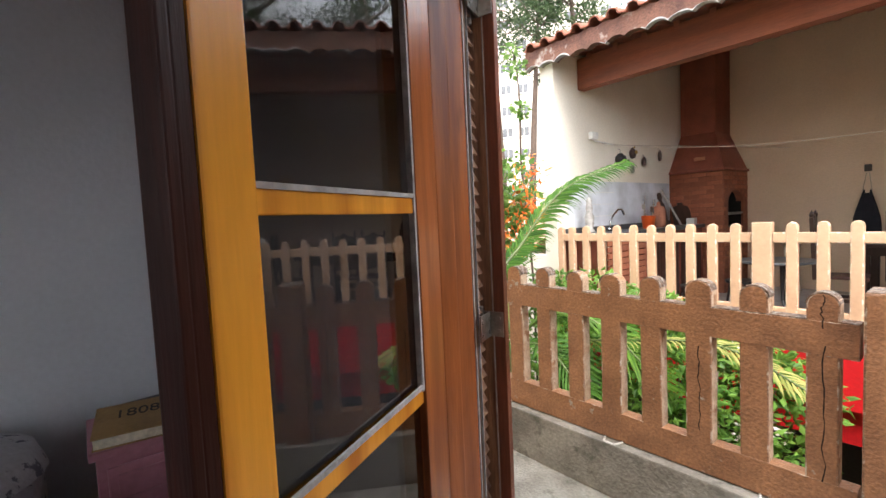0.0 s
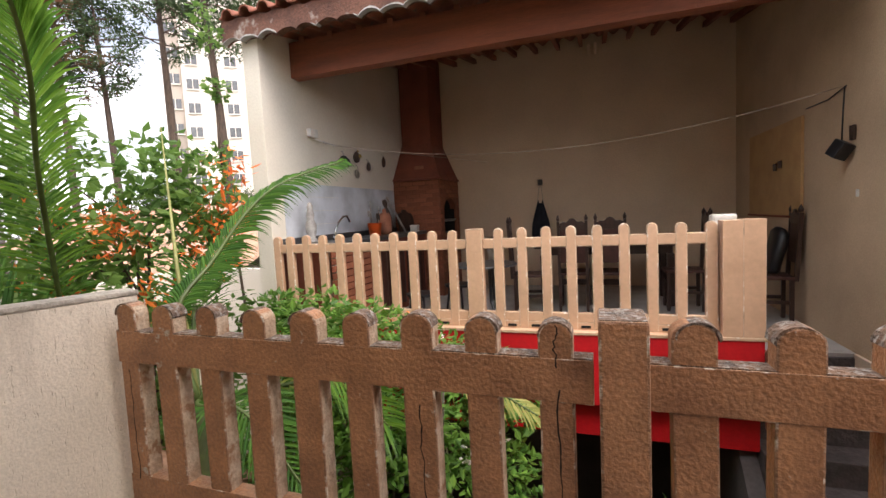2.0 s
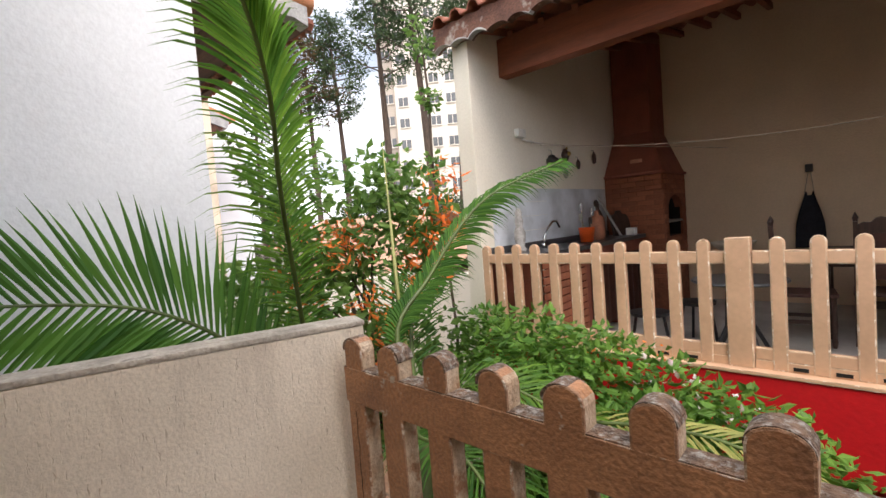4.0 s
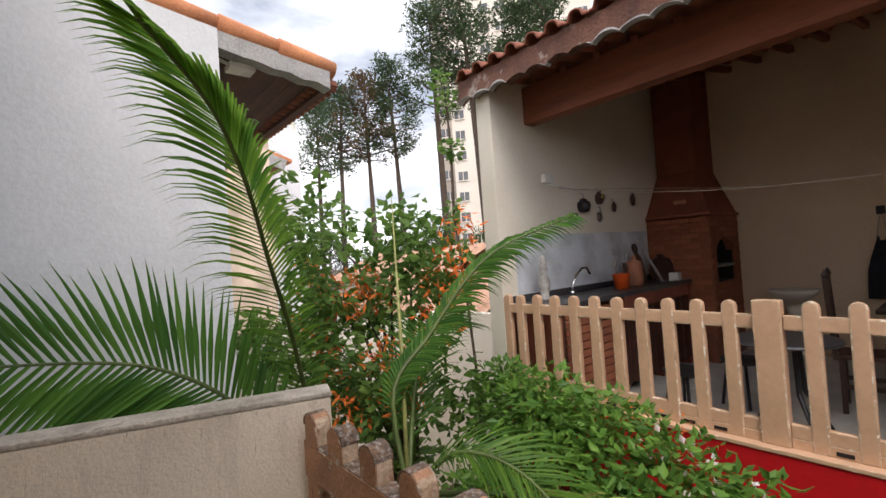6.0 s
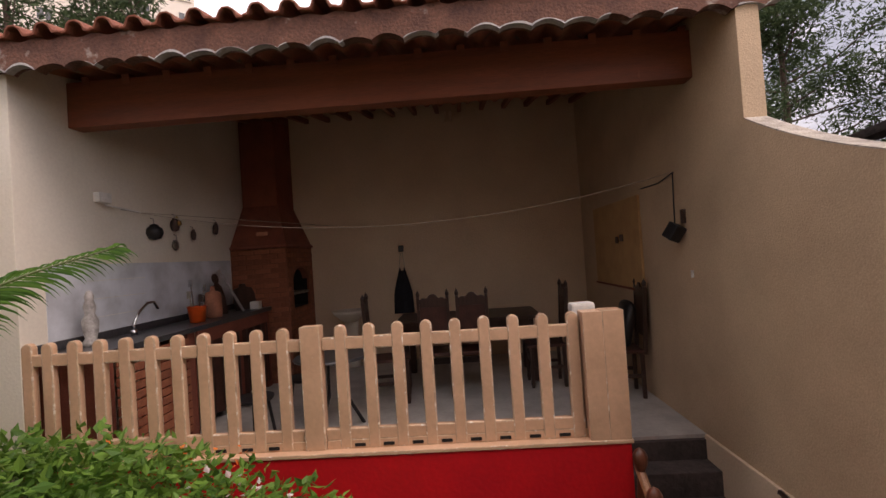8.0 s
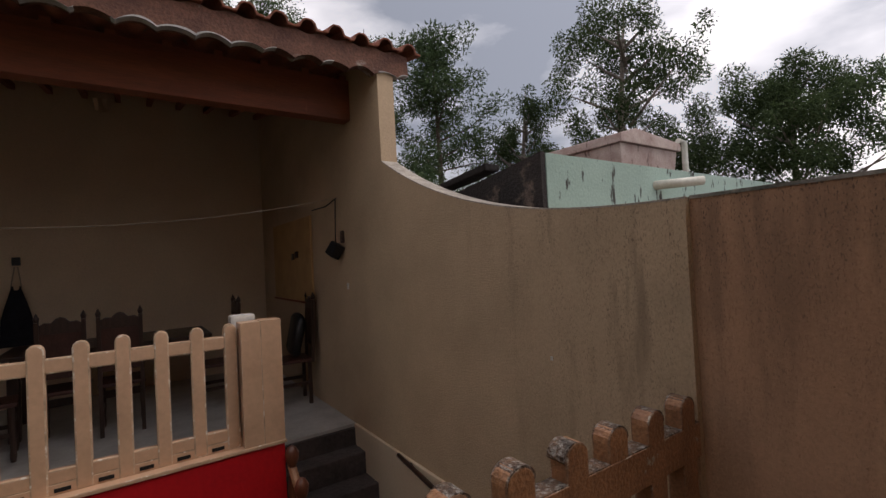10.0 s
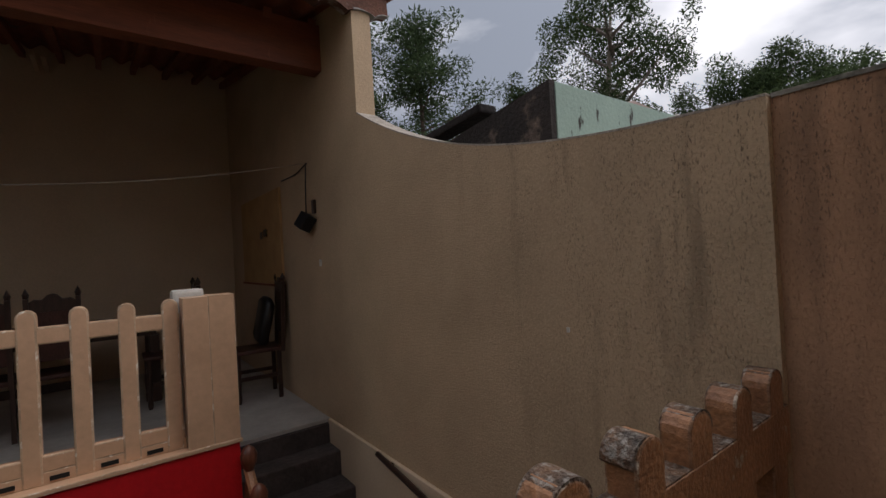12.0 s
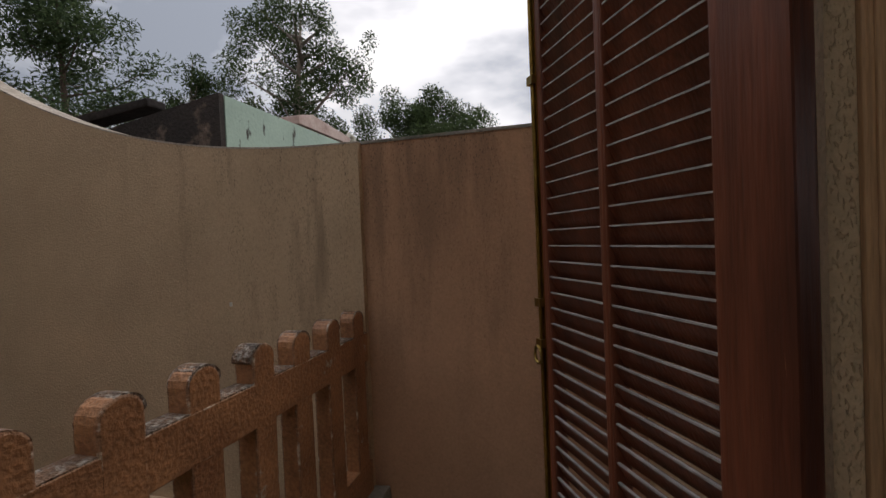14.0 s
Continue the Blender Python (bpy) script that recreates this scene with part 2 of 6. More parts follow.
M_CREAM = material("cream_wall_paint", (0.71, 0.56, 0.40), 0.85, 1.2, 0.05, 45, 0.15, second=(0.64, 0.49, 0.345))
M_CREAM_L = material("pale_cream_wall_paint", (0.74, 0.69, 0.60), 0.85, 1.2, 0.05, 45, 0.15, second=(0.68, 0.62, 0.52))
M_ROUGH = stucco("cream_scratched_render", (0.56, 0.41, 0.27), (0.085, 0.06, 0.045), 0.55, 0.55, (2.4, 3.6), (-0.1, 1.6), (170, 170, 70), (0.30, 0.42), 0.65)
M_ROUGH_DARK = stucco("mouldy_scratched_render", (0.53, 0.305, 0.185), (0.07, 0.045, 0.033), 0.6, 0.45, None, (0.5, 1.75), (180, 180, 65), (0.28, 0.41), 0.85, (1.45, 1.5, 0.45, 0.5))
M_CAPWALL = stucco("pale_scratched_render", (0.78, 0.68, 0.56), (0.34, 0.28, 0.23), 0.6, 0.56, run=(0.5, 1.06), grain=(85, 85, 20), pits=(0.27, 0.37), specks=0.3)
M_HOUSE = stucco("tan_scratched_render", (0.66, 0.50, 0.31), (0.14, 0.10, 0.06), 0.7, 0.66, grain=(260, 260, 110), pits=(0.33, 0.42), specks=0.5)
M_COPING = material("pale_coping_mortar", (0.46, 0.41, 0.35), 0.9, 9, 0.25, 70, 0.5, second=(0.27, 0.24, 0.205), stain=(0.2, 0.18, 0.16), stain_scale=9, stain_edge=(0.62, 0.7))
M_CONC = material("weathered_concrete", (0.34, 0.32, 0.28), 0.9, 4, 0.2, 60, 0.4, second=(0.16, 0.15, 0.13), stain=(0.07, 0.075, 0.06), stain_scale=5,
                  stain_edge=(0.56, 0.7))
M_FLOOR = material("pale_grey_floor", (0.50, 0.475, 0.44), 0.55, 3, 0.08, 30, 0.08, second=(0.37, 0.345, 0.32))
M_STEP = material("dark_slate_step", (0.085, 0.066, 0.062), 0.8, 6, 0.25, 30, 0.6, second=(0.045, 0.036, 0.034))
M_BEAM = material("reddish_varnished_beam", (0.26, 0.075, 0.035), 0.6, 3, 0.2, 30, 0.2, stretch=(0.35, 4, 4), second=(0.17, 0.05, 0.026), stain=(0.48, 0.21, 0.11),
                  stain_scale=2.6, stain_edge=(0.66, 0.76), stain_stretch=(2, 1, 0.4))
M_TILE = material("terracotta_tile", (0.31, 0.102, 0.058), 0.85, 8, 0.2, 60, 0.3, second=(0.21, 0.075, 0.048), stain=(0.12, 0.10, 0.075), stain_scale=6,
                  stain_edge=(0.58, 0.68), island=0.2)
M_TILE_O = material("orange_terracotta_tile", (0.58, 0.24, 0.11), 0.85, 6, 0.14, 60, 0.25, second=(0.45, 0.17, 0.08), island=0.15)
M_TILE_P = material("faded_pinkish_tile", (0.50, 0.30, 0.20), 0.9, 5, 0.2, 40, 0.25, second=(0.36, 0.19, 0.12), stain=(0.16, 0.12, 0.09), stain_scale=4, stain_edge=(0.56, 0.66))
M_MORTAR = material("weathered_verge_mortar", (0.155, 0.07, 0.046), 0.9, 6, 0.3, 50, 0.5, second=(0.085, 0.038, 0.028), stain=(0.36, 0.31, 0.27), stain_scale=5,
                    stain_edge=(0.6, 0.7))
M_GREYMORTAR = material("grey_verge_mortar", (0.42, 0.41, 0.40), 0.9, 6, 0.2, 50, 0.4, second=(0.28, 0.27, 0.27))
M_BRICK = material("refractory_brick", (0.33, 0.11, 0.055), 0.85, 9, 0.15, 70, 0.3, second=(0.24, 0.075, 0.04), each=0.2)
M_JOINT = material("brick_mortar", (0.28, 0.10, 0.055), 0.95, 9, 0.15, 70, 0.2)
# near-black for the firebox lining, drain slots and cracks
M_NEARBLACK = material("near_black_coat", (0.012, 0.01, 0.009), 0.95, 9, 0.2, 40, 0.1)
M_CHIM = material("red_brown_plaster", (0.26, 0.075, 0.045), 0.8, 4, 0.15, 60, 0.2, second=(0.19, 0.055, 0.035))
M_WOOD_D = material("dark_carved_wood", (0.055, 0.028, 0.02), 0.4, 5, 0.25, 40, 0.15, stretch=(5, 5, 0.6), second=(0.03, 0.016, 0.012))
M_LEATHER = material("dark_red_leather", (0.075, 0.026, 0.018), 0.5, 8, 0.2, 50, 0.2)
M_WOOD_R = material("red_brown_varnished_wood", (0.36, 0.105, 0.028), 0.24, 3, 0.1, 26, 0.06, stretch=(7, 7, 0.5), second=(0.17, 0.048, 0.018), stain=(0.09, 0.03, 0.015), stain_scale=5, stain_edge=(0.62, 0.75), stain_stretch=(4, 4, 0.4))
M_WOOD_DK = material("dark_varnished_shutter_wood", (0.19, 0.06, 0.031), 0.36, 3, 0.25, 26, 0.15, stretch=(7, 7, 0.5), second=(0.07, 0.022, 0.013), stain=(0.30, 0.15, 0.08), stain_scale=9, stain_edge=(0.68, 0.72), stain_stretch=(6, 6, 0.8))
# near-black red for the edge of the open door leaf
M_WOOD_EDGE = material("near_black_red_varnish", (0.045, 0.009, 0.005), 0.5, 4, 0.2, 26, 0.08, stretch=(7, 7, 0.5), second=(0.016, 0.004, 0.003), spec=0.2)
M_WOOD_OLD = material("worn_dark_wood", (0.40, 0.23, 0.13), 0.7, 4, 0.3, 30, 0.35, stretch=(9, 9, 0.7), second=(0.10, 0.045, 0.028), stain=(0.36, 0.25, 0.16),
                      stain_scale=9, stain_edge=(0.66, 0.74), stain_stretch=(3, 3, 0.4))
M_JAMB = material("dull_tan_jamb_paint", (0.56, 0.34, 0.17), 0.6, 3, 0.18, 40, 0.2, stretch=(8, 8, 0.6), second=(0.34, 0.22, 0.125))
M_PINE = material("honey_pine", (0.80, 0.34, 0.032), 0.26, 2.4, 0.05, 24, 0.03, stretch=(6, 6, 0.45), second=(0.48, 0.155, 0.014), stain=(0.26, 0.10, 0.018), stain_scale=8,
                  stain_edge=(0.74, 0.78), stain_stretch=(1, 1, 0.5))
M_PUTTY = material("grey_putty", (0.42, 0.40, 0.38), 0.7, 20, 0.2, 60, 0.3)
M_BRASS = material("worn_brass", (0.42, 0.29, 0.09), 0.35, 12, 0.2, 60, 0.1, metal=1.0)
M_STEEL = material("dull_steel", (0.42, 0.40, 0.36), 0.45, 12, 0.2, 60, 0.1, metal=1.0)
M_CHROME = material("chrome", (0.7, 0.7, 0.72), 0.15, 12, 0.05, 60, 0.0, metal=1.0)
M_BLACK = material("black_plastic", (0.012, 0.012, 0.014), 0.45, 12, 0.2, 60, 0.05)
M_WHITE = material("white_plastic", (0.75, 0.74, 0.70), 0.45, 6, 0.05, 60, 0.05)
M_CERAMIC = material("white_ceramic_tile", (0.72, 0.76, 0.82), 0.2, 3, 0.03, 40, 0.02)
M_GRANITE = material("dark_granite", (0.06, 0.06, 0.065), 0.3, 40, 0.3, 120, 0.03, second=(0.03, 0.03, 0.034))
M_ORANGE = material("orange_plastic", (0.85, 0.12, 0.02), 0.4, 6, 0.05, 60, 0.03)
M_CLAY = material("clay", (0.42, 0.17, 0.10), 0.8, 8, 0.15, 60, 0.2)
M_APRON = material("dark_cloth", (0.016, 0.018, 0.028), 0.9, 14, 0.3, 90, 0.3)
M_CORK = material("yellowed_board", (0.52, 0.32, 0.14), 0.7, 5, 0.1, 80, 0.1, second=(0.44, 0.26, 0.11))
M_WHITEWALL = material("white_gable_paint", (0.78, 0.80, 0.83), 0.85, 1.5, 0.05, 40, 0.2, second=(0.70, 0.72, 0.75), stain=(0.55, 0.55, 0.54), stain_scale=3,
                       stain_edge=(0.68, 0.76), stain_stretch=(1, 1, 0.5))
M_PEACH = material("peach_wall_paint", (0.74, 0.60, 0.46), 0.85, 1.5, 0.05, 40, 0.1)
M_SOFFIT = material("brown_soffit_boards", (0.105, 0.04, 0.022), 0.7, 3, 0.25, 30, 0.2, stretch=(0.5, 5, 5), second=(0.05, 0.02, 0.013))
M_MINT = material("mint_wall_paint", (0.36, 0.50, 0.44), 0.85, 3, 0.08, 50, 0.2, second=(0.30, 0.42, 0.37), stain=(0.05, 0.05, 0.045), stain_scale=5,
                  stain_edge=(0.59, 0.63), stain_stretch=(2.6, 2.6, 0.8))
M_MOSS = material("blackened_wall", (0.045, 0.036, 0.034), 0.95, 3, 0.3, 50, 0.5, second=(0.02, 0.018, 0.018), stain=(0.18, 0.135, 0.11), stain_scale=6, stain_edge=(0.54, 0.66))
M_TANK = material("stained_asbestos_tank", (0.52, 0.42, 0.38), 0.9, 4, 0.15, 50, 0.2, second=(0.36, 0.25, 0.22), stain=(0.12, 0.07, 0.06), stain_scale=3,
                  stain_edge=(0.58, 0.66), stain_stretch=(2, 2, 0.7))
M_TOWER = material("pale_tower_render", (0.75, 0.69, 0.60), 0.9, 0.1, 0.03, 2, 0.0, second=(0.70, 0.63, 0.54))
M_TOWER_B = material("beige_tower_render", (0.55, 0.47, 0.39), 0.9, 0.1, 0.03, 2, 0.0)
M_DARKGLASS = material("dark_window", (0.15, 0.155, 0.16), 0.2, 2, 0.1, 8, 0.0)
M_EARTH = material("earth", (0.12, 0.085, 0.055), 0.95, 1.2, 0.25, 18, 0.5, second=(0.07, 0.05, 0.035))
# dark base colour stands in for the shade of the recess under the terrace
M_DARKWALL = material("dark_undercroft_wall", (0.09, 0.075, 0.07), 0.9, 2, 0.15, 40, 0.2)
M_BARK = material("pine_bark", (0.11, 0.075, 0.055), 0.95, 3, 0.3, 30, 0.5, stretch=(4, 4, 1), second=(0.06, 0.045, 0.035))
M_BARK_P = material("pale_bark", (0.22, 0.19, 0.16), 0.9, 3, 0.3, 30, 0.4, stretch=(4, 4, 1), second=(0.12, 0.1, 0.085))
M_STEM = material("green_stem", (0.12, 0.15, 0.04), 0.6, 5, 0.2, 30, 0.1)
M_RACHIS = material("palm_midrib", (0.09, 0.13, 0.03), 0.5, 5, 0.2, 30, 0.1)
M_SPEAR = material("yellow_green_spear", (0.30, 0.30, 0.10), 0.5, 5, 0.2, 30, 0.1)
M_PINKWOOD = material("pink_painted_wood", (0.42, 0.18, 0.23), 0.5, 4, 0.1, 40, 0.1, second=(0.34, 0.14, 0.18))
M_ROOM = material("bedroom_white_paint", (0.62, 0.64, 0.68), 0.9, 1.5, 0.04, 40, 0.1, second=(0.55, 0.57, 0.6))
M_PAPER = material("book_pages", (0.7, 0.64, 0.5), 0.8, 20, 0.1, 80, 0.1)
M_COVER = material("ochre_book_cover", (0.36, 0.22, 0.08), 0.5, 6, 0.1, 60, 0.05)
M_INK = material("dark_print", (0.03, 0.02, 0.015), 0.6, 6, 0.1, 60, 0.0)
M_LINEN = material("grey_patterned_linen", (0.55, 0.55, 0.58), 0.9, 9, 0.1, 60, 0.2, second=(0.5, 0.5, 0.53), stain=(0.16, 0.16, 0.2), stain_scale=14, stain_edge=(0.58, 0.62))
M_FLOORWOOD = material("bedroom_floor_wood", (0.26, 0.14, 0.07), 0.4, 3, 0.2, 26, 0.05, stretch=(6, 0.6, 6), second=(0.18, 0.09, 0.045))
M_BLUE = material("blue_tank_plastic", (0.03, 0.14, 0.34), 0.4, 6, 0.1, 60, 0.02)
M_PIPE = material("white_pipe", (0.66, 0.66, 0.58), 0.5, 6, 0.1, 60, 0.05, second=(0.5, 0.5, 0.42))
M_CORD = material("pale_cord", (0.40, 0.34, 0.27), 0.8, 6, 0.1, 60, 0.0)
M_SHEET = material("dark_roof_sheet", (0.045, 0.04, 0.04), 0.95, 3, 0.3, 40, 0.4, spec=0.1)

L_PALM = leafy("palm_leaflet", (0.15, 0.27, 0.035), (0.055, 0.14, 0.022), 0.36, 0.4)
# darker copy of palm_leaflet: the shade on some fronds is put into its colour
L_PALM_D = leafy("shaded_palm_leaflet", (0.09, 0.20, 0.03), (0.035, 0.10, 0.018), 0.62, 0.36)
L_BUSH = leafy("glossy_bush_leaf", (0.18, 0.33, 0.06), (0.06, 0.15, 0.028), 0.36, 0.3)
L_VINE = leafy("vine_leaf", (0.155, 0.26, 0.06), (0.06, 0.13, 0.03), 0.45, 0.42)
L_FLOWER = leafy("orange_blossom", (0.88, 0.27, 0.06), (0.62, 0.13, 0.035), 0.6, 0.35)
L_WHITE = leafy("white_blossom", (0.80, 0.76, 0.76), (0.70, 0.55, 0.6), 0.6, 0.3)
L_PINE = leafy("pine_needles", (0.085, 0.125, 0.055), (0.032, 0.058, 0.026), 0.7, 0.22)
L_GUM = leafy("gum_leaf", (0.075, 0.11, 0.042), (0.022, 0.042, 0.016), 0.75, 0.25)
L_YELLOW = leafy("yellowed_palm_leaflet", (0.45, 0.42, 0.14), (0.22, 0.25, 0.06), 0.45, 0.35)
L_DRY = leafy("dry_needles", (0.16, 0.10, 0.05), (0.08, 0.06, 0.03), 0.8, 0.15)


def pane_material(name, tint):
    m = bpy.data.materials.new(name)
    m.use_nodes = True
    bs = m.node_tree.nodes["Principled BSDF"]
    bs.inputs["Base Color"].default_value = (*tint, 1)
    bs.inputs["Transmission Weight"].default_value = 1.0
    bs.inputs["Roughness"].default_value = 0.02
    bs.inputs["IOR"].default_value = 1.5
    return m


# even dark tint keeps the view through the door panes dark
M_GLASS = pane_material("dark_tinted_glass", (0.11, 0.105, 0.105))


# ---- mesh tools ----
class Build:
    """Gathers vertices and faces of one mesh."""

    def __init__(self):
        self.v, self.f = [], []

    def add(self, verts, faces):
        n = len(self.v)
        self.v += [tuple(p) for p in verts]
        self.f += [tuple(n + i for i in f) for f in faces]
        return self

    def box(self, x0, x1, y0, y1, z0, z1, m=None):
        p = [Vector((x, y, z)) for z in (z0, z1) for y in (y0, y1) for x in (x0, x1)]
        if m is not None:
            p = [m @ q for q in p]
        return self.add(p, [(0, 2, 3, 1), (4, 5, 7, 6), (0, 1, 5, 4), (2, 6, 7, 3), (0, 4, 6, 2), (1, 3, 7, 5)])

    def prism(self, outline, d0, d1, axis="y", m=None):
        """An outline of pairs, drawn out along an axis. For y the pairs are x, z; for x they are y, z; for z they are x, y."""
        n = len(outline)
        put = {"y": lambda a, b, d: (a, d, b), "x": lambda a, b, d: (d, a, b), "z": lambda a, b, d: (a, b, d)}[axis]
        p = [Vector(put(a, b, d)) for d in (d0, d1) for a, b in outline]
        if m is not None:
            p = [m @ q for q in p]
        return self.add(p, [tuple(range(n)), tuple(range(2 * n - 1, n - 1, -1))] + [(i, i + n, (i + 1) % n + n, (i + 1) % n) for i in range(n)])

    def tube(self, points, radii, sides=8, caps=True):
        pts = [Vector(p) for p in points]
        if not hasattr(radii, "__len__"):
            radii = [radii] * len(pts)
        ring, up = [], Vector((0.13, 0.2, 1)).normalized()
        for i, p in enumerate(pts):
            d = (pts[min(i + 1, len(pts) - 1)] - pts[max(i - 1, 0)]).normalized()
            a = d.cross(up if abs(d.dot(up)) < 0.95 else Vector((1, 0, 0.1))).normalized()
            b = d.cross(a)
            ring.append([p + radii[i] * (math.cos(2 * math.pi * k / sides) * a + math.sin(2 * math.pi * k / sides) * b) for k in range(sides)])
        v = [q for r in ring for q in r]
        f = [(i * sides + k, i * sides + (k + 1) % sides, (i + 1) * sides + (k + 1) % sides, (i + 1) * sides + k) for i in range(len(pts) - 1) for k in range(sides)]
        if caps:
            f += [tuple(range(sides))[::-1], tuple((len(pts) - 1) * sides + k for k in range(sides))]
        return self.add(v, f)

    def lathe(self, profile, at=(0, 0, 0), sides=20):
        """Pairs of radius and height, turned round the upright axis at a place."""
        v = [(at[0] + r * math.cos(2 * math.pi * k / sides), at[1] + r * math.sin(2 * math.pi * k / sides), at[2] + h) for r, h in profile for k in range(sides)]
        f = [(i * sides + k, i * sides + (k + 1) % sides, (i + 1) * sides + (k + 1) % sides, (i + 1) * sides + k) for i in range(len(profile) - 1) for k in range(sides)]
        f += [tuple(range(sides))[::-1], tuple((len(profile) - 1) * sides + k for k in range(sides))]
        return self.add(v, f)

    def mesh(self, name, mat, bevel=0.0, smooth=False):
        me = bpy.data.meshes.new(name)
        me.from_pydata(self.v, [], self.f)
        bm = bmesh.new()
        bm.from_mesh(me)
        bmesh.ops.recalc_face_normals(bm, faces=bm.faces)
        if mat.name in WORN and len(WORN[mat.name]) > 1:
            # faces turned towards +x get the paler side material
            bm.normal_update()
            for fc in bm.faces:
                if fc.normal.x > 0.8:
                    fc.material_index = 2
        if bevel:
            es = [e for e in bm.edges if len(e.link_faces) == 2 and e.calc_face_angle(0) > 0.6]
            bmesh.ops.bevel(bm, geom=es, offset=bevel, segments=2, profile=0.6, affect="EDGES", material=1 if mat.name in WORN else -1)
        bm.to_mesh(me)
        bm.free()
        if smooth:
            me.polygons.foreach_set("use_smooth", [True] * len(me.polygons))
        me.materials.append(mat)
        if mat.name in WORN:
            for worn in WORN[mat.name]:
                me.materials.append(worn)
        return me


def raw(name, v, f, mat, smooth=False):
    """A mesh straight from arrays, for leaves."""
    me = bpy.data.meshes.new(name)
    me.from_pydata(v, [], f)
    if smooth:
        me.polygons.foreach_set("use_smooth", [True] * len(me.polygons))
    me.materials.append(mat)
    return me


def part(name, build, mat, parent, label="", bevel=0.0, smooth=False):
    ob = new(name, build.mesh(name, mat, bevel, smooth) if isinstance(build, Build) else build)
    ob.parent = parent
    return tagged(ob, label)


def thing(name, label, category, at=(0, 0, 0), group="", turn=0.0):
    ob = new(name)
    ob.matrix_world = pose(*at, 0, 0, turn)
    return tagged(ob, label, category, group)


def solid(name, build, mat, label, category, kind="", bevel=0.0, smooth=False, group=""):
    return tagged(new(name, build.mesh(name, mat, bevel, smooth)), label, category, group, kind)


def structure(name, build, mat, label="", category="", bevel=0.0, smooth=False):
    return solid(name, build, mat, label or name.replace("_", " "), category or name.split("_")[0], "structure", bevel, smooth)


# ---- large structure ----
GROUND, BALC, TERR = -2.7, -0.1, -0.02
structure("ground", Build().box(-400, 400, -400, 400, GROUND - 0.3, GROUND), M_EARTH, "bare brown earth of the yard and beyond", "ground")

# balcony slab, kerb and floor
structure("floor_balcony", Build().box(-2.75, 1.75, 0.45, 1.95, BALC - 0.18, BALC), M_CONC, "weathered grey concrete balcony floor", "floor")
kerb = Build().prism([(1.76, BALC), (1.95, BALC), (1.95, 0.15), (1.775, 0.165)], -2.2, 1.745, "x")
structure("kerb", kerb, M_CONC, "mossy concrete kerb under the balcony fence", "kerb", 0.008)


# right boundary wall with a swooping top
def swoop(y):
    if y >= 4.32:
        return 3.25
    if y <= 1.85:
        return 1.714
    u = (y - 1.85) / 2.46
    return 1.714 + 0.646 * u ** 2.2


ys = [1.85 + (4.315 - 1.85) * i / 40 for i in range(41)]
outline = [(1.85, GROUND), (8.62, GROUND), (8.62, 4.25), (4.322, 3.22)] + [(y, swoop(y)) for y in reversed(ys)]
wr = Build().prism(outline, 1.715, 1.865, "x")
structure("wall_east", wr, M_ROUGH, "cream scratched boundary wall with a swooping top", "wall")
cap = Build()
for ya, yb in zip(ys[:-1], ys[1:]):
    cap.add([(x, y, swoop(y) + dz) for x in (1.7135, 1.8665) for y in (ya, yb) for dz in (-0.004, 0.004)],
            [(0, 1, 3, 2), (4, 6, 7, 5), (1, 5, 7, 3), (0, 2, 6, 4), (0, 4, 5, 1), (2, 3, 7, 6)])
structure("trim_wall_top", cap, M_COPING, "thin worn mortar edge along the swooping wall top", "trim")
structure("trim_wall_top_house_side", Build().box(1.746, 1.884, -0.6, 1.848, 1.709, 1.722), M_CONC, "thin weathered mortar edge along the wall top", "trim")
structure("wall_east_house_side", Build().box(1.75, 1.88, -0.6, 1.85, GROUND, 1.714), M_ROUGH_DARK, "mould-stained brown scratched boundary wall", "wall")

# terrace
structure("floor_terrace", Build().box(-3.43, 1.715, 5.1, 8.45, TERR - 0.2, TERR).box(-3.43, 0.84, 4.36, 5.1, TERR - 0.2, TERR), M_FLOOR, "pale grey tiled terrace floor", "floor")
structure("wall_north", Build().box(-3.58, 1.865, 8.45, 8.6, GROUND, 4.25), M_CREAM, "cream painted back wall of the terrace", "wall")
structure("wall_west", Build().prism([(4.40, GROUND), (8.45, GROUND), (8.45, 4.15), (4.40, 3.25)], -3.62, -3.43, "x"), M_CREAM_L, "pale cream painted side wall of the terrace", "wall", 0.006)
red = Build().box(-3.43, 0.845, 4.34, 4.52, -0.32, 0.262)
structure("wall_red", red, M_RED, "bright red painted parapet under the terrace fence", "wall", 0.006)
structure("trim_parapet", Build().box(-3.43, 0.86, 4.33, 4.53, 0.262, 0.288), M_BEIGE, "beige ledge on top of the red parapet", "trim", 0.006)
structure("beam_undercroft", Build().box(-3.43, 0.845, 4.44, 4.9, -0.62, -0.322), M_RED, "red painted lower beam", "beam")
# back of the shaded void, with the shade put into the wall colour
structure("wall_undercroft", Build().box(-3.43, 1.715, 6.2, 6.35, GROUND, -0.22), M_DARKWALL, "wall under the terrace, its colour darkened to match the shaded void", "wall")
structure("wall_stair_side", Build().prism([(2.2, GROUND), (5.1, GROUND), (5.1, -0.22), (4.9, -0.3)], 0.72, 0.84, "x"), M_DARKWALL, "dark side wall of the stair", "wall")

